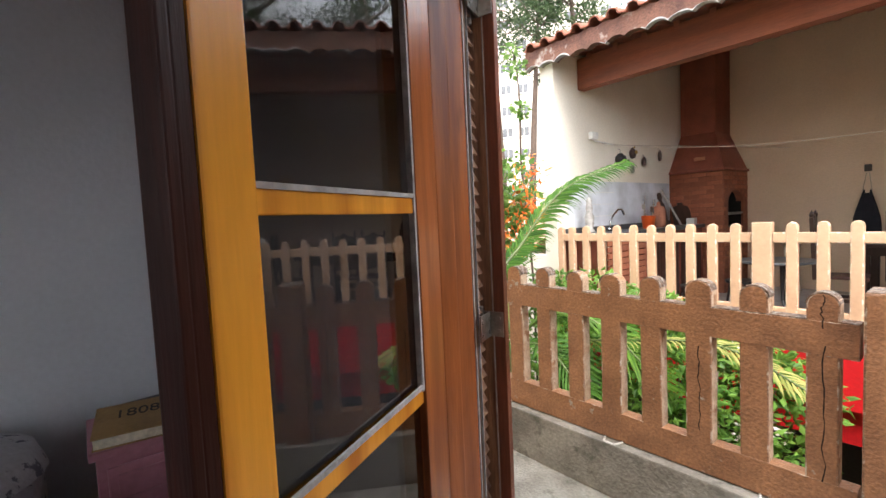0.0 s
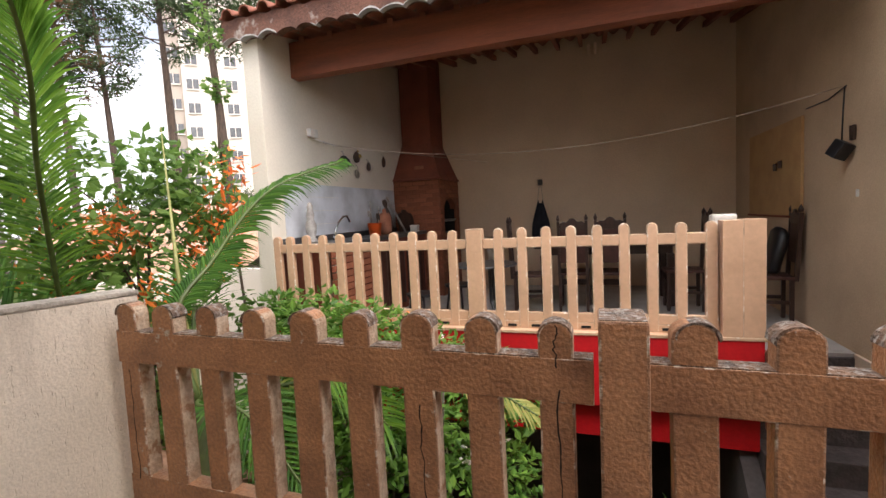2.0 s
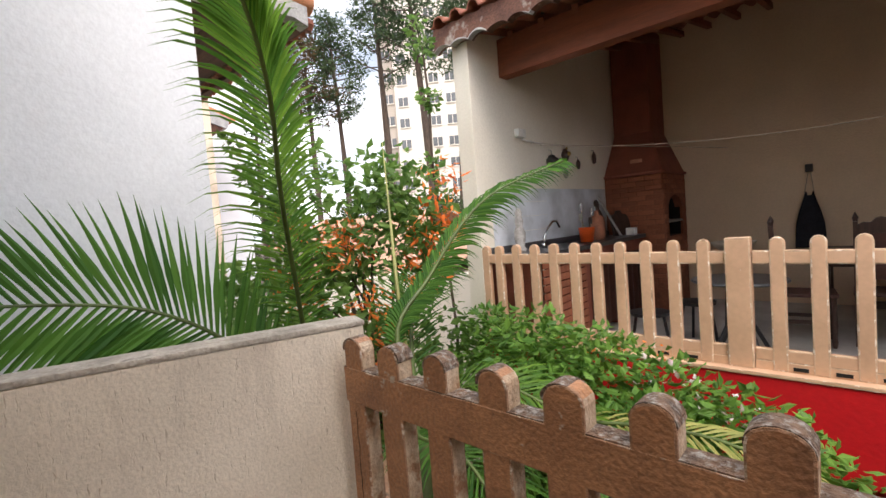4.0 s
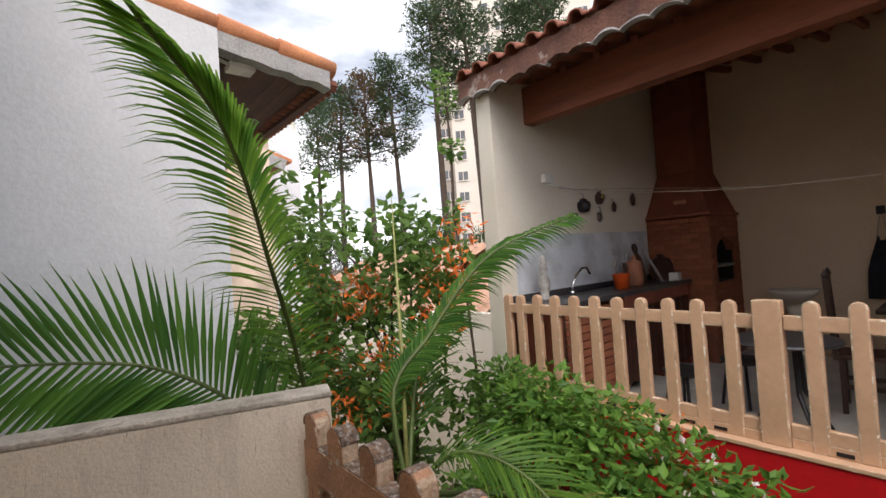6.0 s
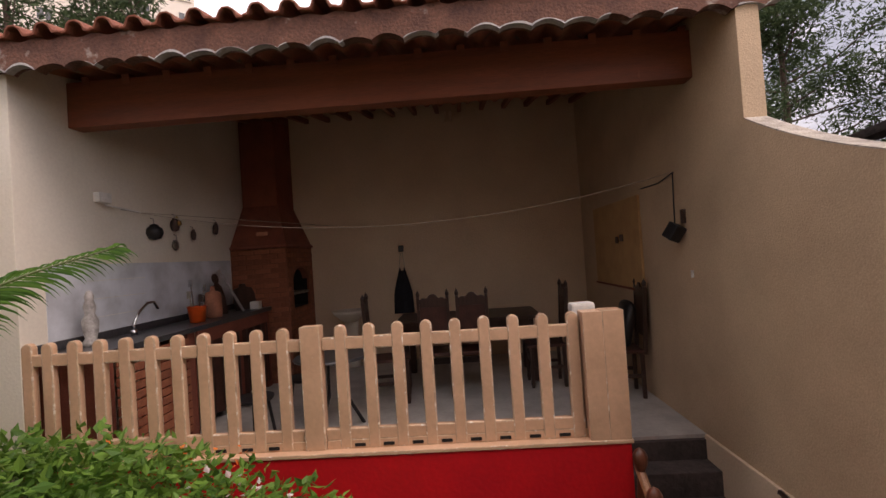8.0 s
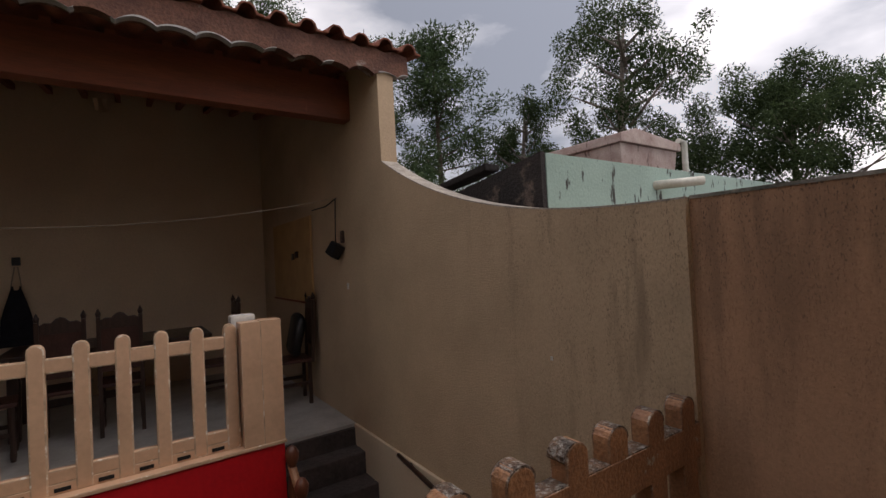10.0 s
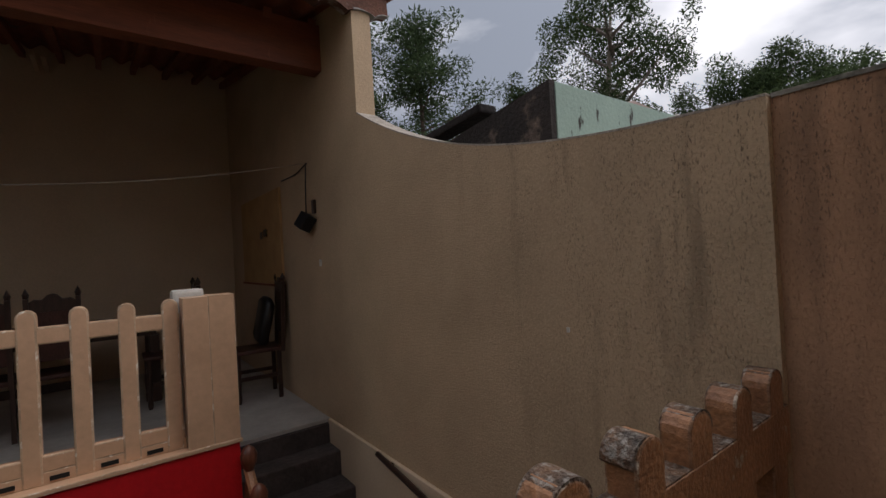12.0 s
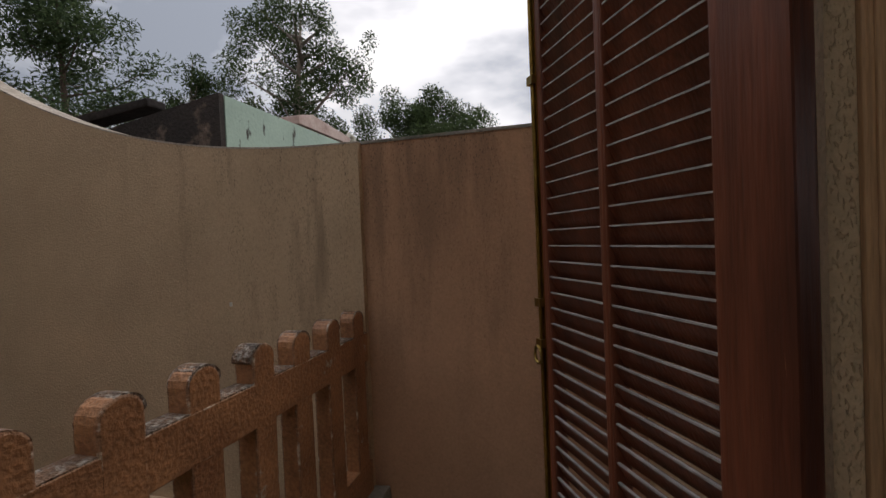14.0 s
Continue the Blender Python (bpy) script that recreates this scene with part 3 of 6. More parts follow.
# stairs down from the terrace
stairs = thing("staircase", "dark slate steps going down beside the cream wall", "stairs")
for i in range(12):
    z1 = TERR - 0.19 * i
    y1 = 5.1 - 0.25 * i
    b = Build().box(0.85, 1.712, y1 - (0.0 if i == 0 else 0.0), y1 + 0.28, max(GROUND, z1 - 0.23), z1)
    if i:
        part("step", b, M_STEP, stairs, bevel=0.008)
part("landing_edge", Build().box(0.85, 1.712, 5.06, 5.12, TERR - 0.19, TERR - 0.03), M_STEP, stairs, bevel=0.006)
structure("trim_stair_ledge", Build().box(1.688, 1.7155, 1.96, 5.08, GROUND, -0.015), M_CREAM, "cream ledge along the foot of the boundary wall", "trim", 0.006)
solid("stair_handrail", Build().tube([(1.655, 4.15, 0.0), (1.65, 3.4, -0.1), (1.65, 2.2, -0.75)], 0.018, 10).tube([(1.69, 4.0, -0.03), (1.655, 4.0, -0.02)], 0.012).tube([(1.69, 3.0, -0.32), (1.65, 3.0, -0.31)], 0.012),
      M_WOOD_D, "dark sloping handrail fixed to the cream wall", "handrail", smooth=True)
ragl = thing("stair_balustrade", "brown carved baluster rail sloping down the stair", "balustrade")
for i in range(9):
    y = 4.32 - 0.2 * i
    z = 0.22 - 0.155 * i
    prof = [(0.0, -0.62), (0.045, -0.6), (0.045, -0.52), (0.022, -0.46), (0.04, -0.3), (0.022, -0.14), (0.045, -0.09), (0.05, -0.04), (0.03, 0.0), (0.0, 0.02)]
    part("baluster", Build().lathe(prof, (0.885, y, z), 10), M_WOOD_DK, ragl, smooth=True)
part("rail", Build().tube([(0.885, 4.36, 0.1), (0.885, 2.6, -1.265)], 0.03, 8), M_BROWN, ragl)
part("lower_rail", Build().tube([(0.885, 4.36, -0.36), (0.885, 2.6, -1.725)], 0.03, 8), M_BROWN, ragl)

# terrace roof
def roof_z(y):
    return 3.22 + (y - 4.25) * 0.195


roof = Build()
PER, X0, X1 = 0.218, -3.77, 2.01
nx = int((X1 - X0) / PER * 8)
for k, dz in ((0, 0.0), (1, -0.018)):
    vv = []
    for j in range(9):
        y = 4.43 + j * 0.535
        for i in range(nx + 1):
            x = X0 + (X1 - X0) * i / nx
            vv.append((x, y, roof_z(y) + dz + 0.035 * math.cos(2 * math.pi * (x - X0) / PER)))
    roof.add(vv, [(j * (nx + 1) + i, j * (nx + 1) + i + 1, (j + 1) * (nx + 1) + i + 1, (j + 1) * (nx + 1) + i) for j in range(8) for i in range(nx)])
structure("roof_terrace", roof, M_TILE, "corrugated terracotta tile roof over the terrace", "roof", smooth=True)

verge = Build()
low, top = [], []
steps = int((X1 - X0) / PER * 10)
for i in range(steps + 1):
    x = X0 + (X1 - X0) * i / steps
    ph = ((x - X0) / PER) % 1.0
    low.append((x, 3.086 + 0.04 * abs(math.sin(math.pi * ph)) ** 0.7 + 0.006 * math.sin(x * 17.0)))
    top.append((x, 3.31 + 0.012 * math.cos(2 * math.pi * ph)))
nl = len(low)
vv = [(x, 4.30, z) for x, z in low] + [(x, 4.315, z) for x, z in top] + [(x, 4.39, z) for x, z in low] + [(x, 4.39, z) for x, z in top]
ff = []
for i in range(nl - 1):
    ff += [(i, i + 1, nl + i + 1, nl + i), (2 * nl + i, 3 * nl + i, 3 * nl + i + 1, 2 * nl + i + 1), (i, 2 * nl + i, 2 * nl + i + 1, i + 1), (nl + i, nl + i + 1, 3 * nl + i + 1, 3 * nl + i)]
ff += [(0, nl, 3 * nl, 2 * nl), (nl - 1, 3 * nl - 1, 4 * nl - 1, 2 * nl - 1)]
verge.add(vv, ff)
rim = Build()
for (xa, za), (xb, zb) in zip(low[:-1], low[1:]):
    if math.sin(xa * 3.1 + 0.6) + 0.7 * math.sin(xa * 11.0) < -0.35:
        continue
    ra, rb = [0.007 + 0.006 * math.sin(x * 5.3) + 0.004 * math.sin(x * 23.0) for x in (xa, xb)]
    rim.add([(xa, 4.2975, za - 0.001), (xb, 4.2975, zb - 0.001), (xb, 4.2995, zb + rb), (xa, 4.2995, za + ra), (xa, 4.36, za - 0.002), (xb, 4.36, zb - 0.002)], [(0, 1, 2, 3), (0, 4, 5, 1)])
structure("trim_verge_rim", rim, M_GREYMORTAR, "pale cracked mortar along the lower edge of the verge", "trim")
structure("trim_verge", verge, M_MORTAR, "weathered mortar verge with a scalloped lower edge", "trim")

# front row of tiles, each its own piece
eave = thing("eave_tiles", "row of weathered red clay tiles along the roof edge", "roof tiles")
tagged(eave, kind="structure")
hump = [(a, b * 0.72 if b > 0.01 else b) for a, b in [(-0.105, -0.005), (-0.075, 0.0), (-0.055, 0.055), (-0.03, 0.085), (0.02, 0.088), (0.05, 0.06), (0.07, 0.005), (0.115, 0.0), (0.115, -0.018), (0.06, -0.015), (0.04, 0.042), (0.015, 0.068), (-0.025, 0.066), (-0.045, 0.04), (-0.068, -0.018), (-0.105, -0.022)]]
tile_mesh = Build().prism(hump, 0.0, 0.42, "y").mesh("roof_tile", M_TILE, 0.006)
for row in range(2):
    for i in range(int((X1 - X0) / PER) + 1):
        o = new("roof_tile", tile_mesh)
        o.parent = eave
        y = 4.265 + row * 0.36 + random.uniform(-0.012, 0.012)
        o.matrix_world = pose(X0 + (i + 0.5) * PER, y, 3.33 + row * 0.085 + random.uniform(-0.006, 0.006), 11, random.uniform(-2, 2), random.uniform(-1.5, 1.5))

structure("beam_terrace", Build().box(-3.43, 1.715, 4.90, 5.05, 2.868, 3.25), M_BEAM, "reddish varnished timber beam across the terrace", "beam", 0.008)
raf = thing("roof_rafters", "dark timber rafters under the terrace roof", "rafters")
for i in range(15):
    x = -3.25 + i * 0.35
    m = Matrix.Translation((x, 4.3, roof_z(4.3) - 0.1)) @ Matrix.Rotation(math.atan(0.185), 4, "X")
    part("rafter", Build().box(-0.03, 0.03, 0.6, 4.15, -0.035, 0.04, m), M_BEAM, raf)
part("plank_pair", Build().box(-0.35, -0.31, 7.9, 8.42, 3.72, 3.78).box(-0.26, -0.22, 7.9, 8.42, 3.72, 3.78), M_CREAM, raf, "two pale wooden battens")

# house wall round the balcony door
# height up to 4.3 is unseen, raised to cut sky light on the balcony
hw = Build().box(-3.2, -1.06, 0.49, 0.69, GROUND, 4.3).box(0.474, 1.75, 0.49, 0.69, GROUND, 4.3).box(-1.06, 0.474, 0.49, 0.69, 2.15, 4.3).box(-1.06, 0.474, 0.49, 0.69, GROUND, BALC - 0.002)
structure("wall_house", hw, M_HOUSE, "tan scratched outer wall of the house round the balcony door", "wall")
structure("floor_bedroom", Build().box(-3.2, 1.75, -3.2, 0.49, BALC - 0.15, BALC + 0.01), M_FLOORWOOD, "brown wooden bedroom floor", "floor")
structure("ceiling", Build().box(-3.2, 1.75, -3.2, 0.49, 2.5, 2.6), M_ROOM, "white bedroom ceiling", "ceiling")
structure("wall_bedroom_west", Build().box(-2.62, -2.5, -3.2, 0.488, BALC, 2.5), M_ROOM, "white painted bedroom wall", "wall")
# unseen wall; its opening is added to let daylight brighten the bedroom
structure("wall_bedroom_south", Build().box(-2.62, 1.75, -3.2, -3.08, BALC, 0.8).box(-2.62, 1.75, -3.2, -3.08, 2.2, 2.5).box(-2.62, -1.0, -3.2, -3.08, 0.8, 2.2).box(0.4, 1.75, -3.2, -3.08, 0.8, 2.2), M_ROOM, "white bedroom wall behind, with an unseen opening added for daylight", "wall")
structure("wall_bedroom_east", Build().box(1.62, 1.75, -3.08, 0.488, BALC, 2.5), M_ROOM, "white painted bedroom wall", "wall")
structure("wall_bedroom_north", Build().box(-2.5, -1.062, 0.46, 0.488, BALC, 2.5).box(0.52, 1.62, 0.46, 0.488, BALC, 2.5), M_ROOM, "white painted bedroom wall beside the door", "wall")
# closes the house above; height and attic walls added unseen to block southern sky
structure("roof_house", Build().box(-3.3, 1.75, -3.3, 0.72, 4.3, 4.42).box(-3.2, 1.75, -3.3, -3.2, 2.6, 4.3).box(-3.2, -3.1, -3.2, 0.49, 2.6, 4.3).box(1.65, 1.75, -3.2, 0.49, 2.6, 4.3), M_CONC, "unseen flat concrete roof and attic walls, added to block sky light", "roof")

# divider wall beside the balcony
dv = Vector((-0.36, -1.04, 0)).normalized()
dn = Vector((-dv.y, dv.x, 0))
if dn.x > 0:
    dn = -dn
p0, p1 = Vector((-2.15, 1.975, 0)), Vector((-2.15, 1.975, 0)) + dv * 1.38
q = [p0, p1, p1 + dn * 0.13, p0 + dn * 0.13]
structure("wall_divider", Build().prism([(a.x, a.y) for a in q], GROUND, 1.02, "z"), M_CAPWALL, "pale scratched dividing wall beside the balcony", "wall", 0.006)
q = [p0 + dn * -0.003 - dv * 0.006, p1 - dn * 0.003, p1 + dn * 0.136, p0 + dn * 0.136 - dv * 0.006]
structure("trim_divider", Build().prism([(a.x, a.y) for a in q], 1.02, 1.043, "z"), M_COPING, "weathered grey coping on the dividing wall", "trim", 0.008)


# ---- fences ----
def rounded(w, z0, z1, r, n=8):
    """Upright picket outline with a rounded head."""
    pts = [(-w / 2, z0), (w / 2, z0)]
    for k in range(n + 1):
        a = math.pi * k / n
        pts.append((w / 2 * math.cos(a), z1 - r + r * math.sin(a)))
    return pts


bf = thing("balcony_fence", "weathered brown painted concrete picket fence on the balcony kerb", "fence")


def fence_top(x):
    return 0.998 - 0.0095 * (x + 0.8)


brown_x = [-2.055 + 0.2056 * i for i in range(9)] + [-0.06 + 0.2108 * i for i in range(9)]
for i, x in enumerate(brown_x):
    zt = fence_top(x) + random.uniform(-0.006, 0.006)
    w = 0.100 + random.uniform(-0.006, 0.006)
    body = Build().prism(rounded(w, 0.17, zt, 0.042), 1.838 + random.uniform(-0.002, 0.002), 1.902, "y", Matrix.Translation((x, 0, 0)) @ pose(0, 0, 0, 0, random.uniform(-0.6, 0.6), 0))
    pk = part("picket", body, M_BROWN, bf, bevel=0.006)
    capb = Build()
    n = 10
    out = []
    for k in range(n + 1):
        a = math.pi * k / n
        out.append((x + (w / 2 + 0.001) * math.cos(a), zt - 0.042 + 0.0435 * math.sin(a)))
    inn = [(x + (b - x) * 0.9, c - 0.006) for b, c in reversed(out)]
    capb.prism(out + inn, 1.8395, 1.9035, "y")
    part("worn_head", capb, M_BROWN_TOP, pk, "bare weathered concrete along the rounded head")
for x0, x1 in ((-2.102, -0.31), (-0.2, 1.70)):
    for dz0, dz1, nm in ((-0.232, -0.108, "top_rail"), (None, None, "bottom_rail")):
        a0, a1 = fence_top(x0), fence_top(x1)
        if dz0 is not None:
            o = [(x0, a0 + dz0), (x1, a1 + dz0), (x1, a1 + dz1), (x0, a0 + dz1)]
        else:
            o = [(x0, 0.165), (x1, 0.165), (x1, 0.30), (x0, 0.315)]
        part(nm, Build().prism(o, 1.8365, 1.9035, "y"), M_BROWN, bf, bevel=0.0025)
        if dz0 is not None:
            o = [(x0, a0 + dz1 - 0.002), (x1, a1 + dz1 - 0.002), (x1, a1 + dz1 + 0.004), (x0, a0 + dz1 + 0.004)]
            part("worn_rail_edge", Build().prism(o, 1.839, 1.901, "y"), M_BROWN_TOP, bf, "bare weathered concrete on the rail's top")
part("post", Build().box(-0.297, -0.174, 1.80, 1.955, 0.155, 1.004), M_BROWN, bf, "square brown post", bevel=0.008)
part("post_cap", Build().box(-0.293, -0.178, 1.806, 1.95, 1.001, 1.0055), M_BROWN_TOP, bf, "bare grey post top")
for x in (-1.95, -1.22, -0.55):
    pts = [(x - 0.045, 1.83, 0.168), (x - 0.03, 1.79, 0.162), (x, 1.775, 0.172), (x + 0.03, 1.785, 0.165), (x + 0.05, 1.83, 0.17)]
    solid("cable_tie", Build().tube(pts, 0.005, 6), M_WHITE, "white cable loop under the brown fence", "cable", group="white cable loops", smooth=True)

tf = thing("terrace_fence", "beige painted concrete picket fence on the red parapet", "fence")
beige_x = [-3.238 + 0.192 * i for i in range(10)] + [-1.095 + 0.2022 * i for i in range(9)]
for x in [-3.39] + beige_x:
    part("picket", Build().prism(rounded(0.082, 0.288, 1.151 + random.uniform(-0.004, 0.004), 0.04, 6), 4.40, 4.455, "y", Matrix.Translation((x, 0, 0))), M_BEIGE, tf, bevel=0.01)
for x0, x1 in ((-3.43, -1.38), (-1.23, 0.57)):
    part("top_rail", Build().box(x0, x1, 4.405, 4.45, 0.978, 1.066), M_BEIGE, tf, bevel=0.01)
    part("bottom_rail", Build().box(x0, x1, 4.405, 4.45, 0.345, 0.43), M_BEIGE, tf, bevel=0.01)
part("mid_post", Build().box(-1.378, -1.232, 4.385, 4.48, 0.288, 1.155), M_BEIGE, tf, bevel=0.01)
part("end_post", Build().box(0.578, 0.7088, 4.337, 4.48, 0.265, 1.148), M_BEIGE, tf, bevel=0.003)
part("outer_post", Build().box(0.709, 0.85, 4.335, 4.48, 0.265, 1.152), M_BEIGE, tf, bevel=0.004)
solid("white_block", Build().box(0.545, 0.715, 4.50, 4.62, 0.29, 1.19), M_WHITE, "white painted pier behind the fence post", "pier", bevel=0.02)


def crack(x, y, z0, z1, seed):
    """A thin dark wiggling crack, standing 1 mm proud of a picket's face."""
    g = random.Random(seed)
    n = 16
    xs = [x]
    for i in range(n):
        xs.append(xs[-1] + g.uniform(-0.006, 0.006) + (x - xs[-1]) * 0.2)
    b = Build()
    for i in range(n):
        za, zb = z0 + (z1 - z0) * i / n, z0 + (z1 - z0) * (i + 1) / n
        w0, w1 = 0.0012 + 0.0014 * g.random(), 0.0012 + 0.0014 * g.random()
        b.add([(xs[i] - w0, y, za), (xs[i] + w0, y, za), (xs[i + 1] + w1, y, zb), (xs[i + 1] - w1, y, zb)], [(0, 1, 2, 3)])
    return b


for k, (i, z0, z1) in enumerate(((0, 0.3, 0.75), (6, 0.35, 0.72), (8, 0.3, 0.8), (8, 0.86, 0.98), (11, 0.4, 0.62))):
    part("crack", crack(brown_x[i] + 0.004, 1.8355, z0, z1, k), M_NEARBLACK, bf, "dark vertical crack")
structure("trim_wall_joint", Build().box(1.7485, 1.751, 1.055, 1.068, 0.2, 1.70).box(1.7485, 1.751, 1.047, 1.06, -0.09, 0.2), M_ROUGH_DARK, "dark upright crack in the boundary wall", "trim")
# small drain slots below the beige rail
slot = Build().box(-0.038, 0.038, 0, 0.006, 0, 0.022).mesh("drain_slot", M_NEARBLACK)
for a, b2 in zip(beige_x[:-1], beige_x[1:]):
    if b2 - a < 0.25:
        o = part("drain_slot", slot, M_NEARBLACK, tf, "dark drain slot")
        o.matrix_local = Matrix.Translation(((a + b2) / 2, 4.398, 0.303))
part("plinth", Build().box(-3.43, -1.38, 4.404, 4.45, 0.288, 0.348).box(-1.23, 0.576, 4.404, 4.45, 0.288, 0.348), M_BEIGE, tf, bevel=0.004)


# ---- terrace things ----
def brick_wall(parent, x0, x1, y0, y1, z0, z1, skip=None):
    """Courses of separate bricks on the front and the right face."""
    course, length, joint = 0.068, 0.225, 0.012
    n = int((z1 - z0) / course)
    data = {}

    def lay(face, a0, a1, z, fixed):
        key = (face, round(a1 - a0, 3))
        if key not in data:
            w = a1 - a0
            b = Build().box(-w / 2, w / 2, -0.006, 0.01, 0, course - joint) if face == "front" else Build().box(-0.01, 0.006, -w / 2, w / 2, 0, course - joint)
            data[key] = b.mesh("brick", M_BRICK, 0.004)
        ob = new("brick", data[key])
        ob.parent = parent
        mid = (a0 + a1) / 2
        ob.matrix_world = Matrix.Translation((mid, fixed, z) if face == "front" else (fixed, mid, z))

    for c in range(n):
        z = z0 + c * course + joint / 2
        for face, lo, hi, fixed in (("front", x0, x1, y0), ("side", y0, y1, x1)):
            a = lo - (length / 2 if c % 2 else 0)
            while a < hi - 0.02:
                s, e = max(a, lo) + joint / 2, min(a + length, hi) - joint / 2
                if e - s > 0.03 and not (skip and face == "side" and skip(s, e, z)):
                    lay(face, s, e, z, fixed)
                a += length


grill = thing("brick_barbecue", "red brick barbecue with tapering hood and flue in the terrace corner", "barbecue")
gx0, gx1, gy0, gy1 = -3.428, -2.63, 7.42, 8.448
core = Build().box(gx0, gx1, gy0, gy1, TERR, 0.98).box(gx0, gx1, gy0, gy0 + 0.18, 0.98, 1.86).box(gx0, gx1, gy1 - 0.2, gy1, 0.98, 1.86).box(gx0, gx0 + 0.12, gy0, gy1, 0.98, 1.86).box(gx0, gx1, gy0, gy1, 1.58, 1.86)
part("body", core, M_JOINT, grill)
# near-black panels line the firebox so that its opening looks dark
part("firebox", Build().box(gx0 + 0.121, gx0 + 0.14, gy0 + 0.181, gy1 - 0.201, 0.985, 1.57).box(gx0 + 0.14, gx1 - 0.03, gy0 + 0.1805, gy0 + 0.186, 0.985, 1.575).box(gx0 + 0.14, gx1 - 0.03, gy1 - 0.206, gy1 - 0.2005, 0.985, 1.575).box(gx0 + 0.14, gx1 - 0.12, gy0 + 0.187, gy1 - 0.207, 1.56, 1.578).box(gx0 + 0.14, gx1 - 0.03, gy0 + 0.187, gy1 - 0.207, 0.981, 0.987), M_NEARBLACK, grill, "firebox lined with near-black panels")
arch = Build()
ya, yb, zs = gy0 + 0.18, gy1 - 0.2, 1.36
arc = [(ya, 1.6), (ya, zs)] + [((ya + yb) / 2 - (yb - ya) / 2 * math.cos(math.pi * k / 10), zs + 0.2 * math.sin(math.pi * k / 10)) for k in range(11)] + [(yb, 1.6)]
arch.prism(arc, gx1 - 0.1, gx1, "x")
part("arch", arch, M_JOINT, grill)
part("grate", Build().tube([(gx1 - 0.5, ya, 1.2), (gx1 + 0.12, ya + 0.2, 1.2)], 0.01).tube([(gx1 - 0.5, yb, 1.2), (gx1 + 0.02, yb - 0.1, 1.2)], 0.01).box(gx1 - 0.6, gx1 - 0.02, ya, yb, 1.17, 1.18), M_STEEL, grill, "dark steel grill rack")
brick_wall(grill, gx0, gx1, gy0, gy1, 0.35, 1.86, lambda s, e, z: z > 0.95 and z < 1.57 and e > gy0 + 0.16 and s < gy1 - 0.18)
part("shoulder", Build().box(gx0, gx1 + 0.03, gy0 - 0.03, gy1, 1.86, 1.90), M_CHIM, grill, bevel=0.008)
hood = Build().add([(gx0, gy0, 1.9), (gx1, gy0, 1.9), (gx1, gy1, 1.9), (gx0, gy1, 1.9), (-3.40, 7.8, 2.5), (-2.88, 7.8, 2.5), (-2.88, 8.44, 2.5), (-3.40, 8.44, 2.5)],
                   [(0, 1, 5, 4), (1, 2, 6, 5), (2, 3, 7, 6), (3, 0, 4, 7), (4, 5, 6, 7), (0, 3, 2, 1)])
part("hood", hood, M_CHIM, grill, "tapering red-brown hood")
part("flue", Build().box(-3.40, -2.88, 7.8, 8.445, 2.5, 4.0), M_CHIM, grill, "straight red-brown flue")
part("maker_plate", Build().box(-3.06, -2.9, 7.585, 7.6, 2.04, 2.09, pose(0, -0.13, 0, -0.0, 0, 0)), M_CLAY, grill)

counter = thing("kitchen_counter", "brick counter along the terrace side wall", "counter")
part("worktop", Build().box(-3.428, -2.88, 4.5, 7.4, 1.0, 1.05), M_GRANITE, counter, "dark granite worktop", bevel=0.006)
part("backsplash", Build().box(-3.428, -3.40, 4.5, 7.4, 1.05, 1.12), M_GRANITE, counter, bevel=0.004)
for y0, y1 in ((4.5, 4.62), (5.55, 5.67), (6.5, 6.62), (7.26, 7.38)):
    part("brick_pier", Build().box(-3.42, -2.92, y0, y1, TERR, 1.0), M_CHIM, counter)
for k in range(12):
    part("front_slat", Build().box(-2.915, -2.895, 4.63, 5.54, 0.06 + k * 0.076, 0.126 + k * 0.076), M_BRICK, counter, bevel=0.008)
part("front_rail", Build().box(-2.92, -2.89, 5.68, 7.25, 0.86, 0.998), M_CHIM, counter)
cur = Build()
cv = []
for i in range(41):
    y = 5.7 + i * 0.04
    x = -2.93 + 0.02 * math.sin(i * 1.3)
    cv += [(x, y, 0.06), (x, y, 0.86)]
cur.add(cv, [(2 * i, 2 * i + 2, 2 * i + 3, 2 * i + 1) for i in range(40)])
part("curtain", cur, M_LEATHER, counter, "dark red cloth curtain", smooth=True)
sink = thing("kitchen_tap", "chrome swan-neck tap on the counter", "tap")
neck = [(-3.26, 5.3, 1.05), (-3.26, 5.3, 1.16), (-3.24, 5.36, 1.26), (-3.22, 5.44, 1.33), (-3.2, 5.5, 1.33), (-3.19, 5.54, 1.26)]
part("neck", Build().tube(neck, 0.013, 8), M_CHROME, sink, smooth=True)
part("base", Build().lathe([(0.0, 0), (0.028, 0), (0.026, 0.05), (0.0, 0.05)], (-3.26, 5.3, 1.05), 12), M_CHROME, sink, smooth=True)
structure("tiles_wall", Build().box(-3.43, -3.424, 4.62, 7.4, 1.12, 1.72), M_CERAMIC, "glossy bluish white wall tiles behind the counter", "wall tiles")
for k in range(3):
    structure("trim_tile_joint", Build().box(-3.4245, -3.4225, 4.95 + k * 0.02, 5.7, 1.25 + 0.16 * k, 1.256 + 0.16 * k), M_WHITE, "thin white tile trim strip", "trim")

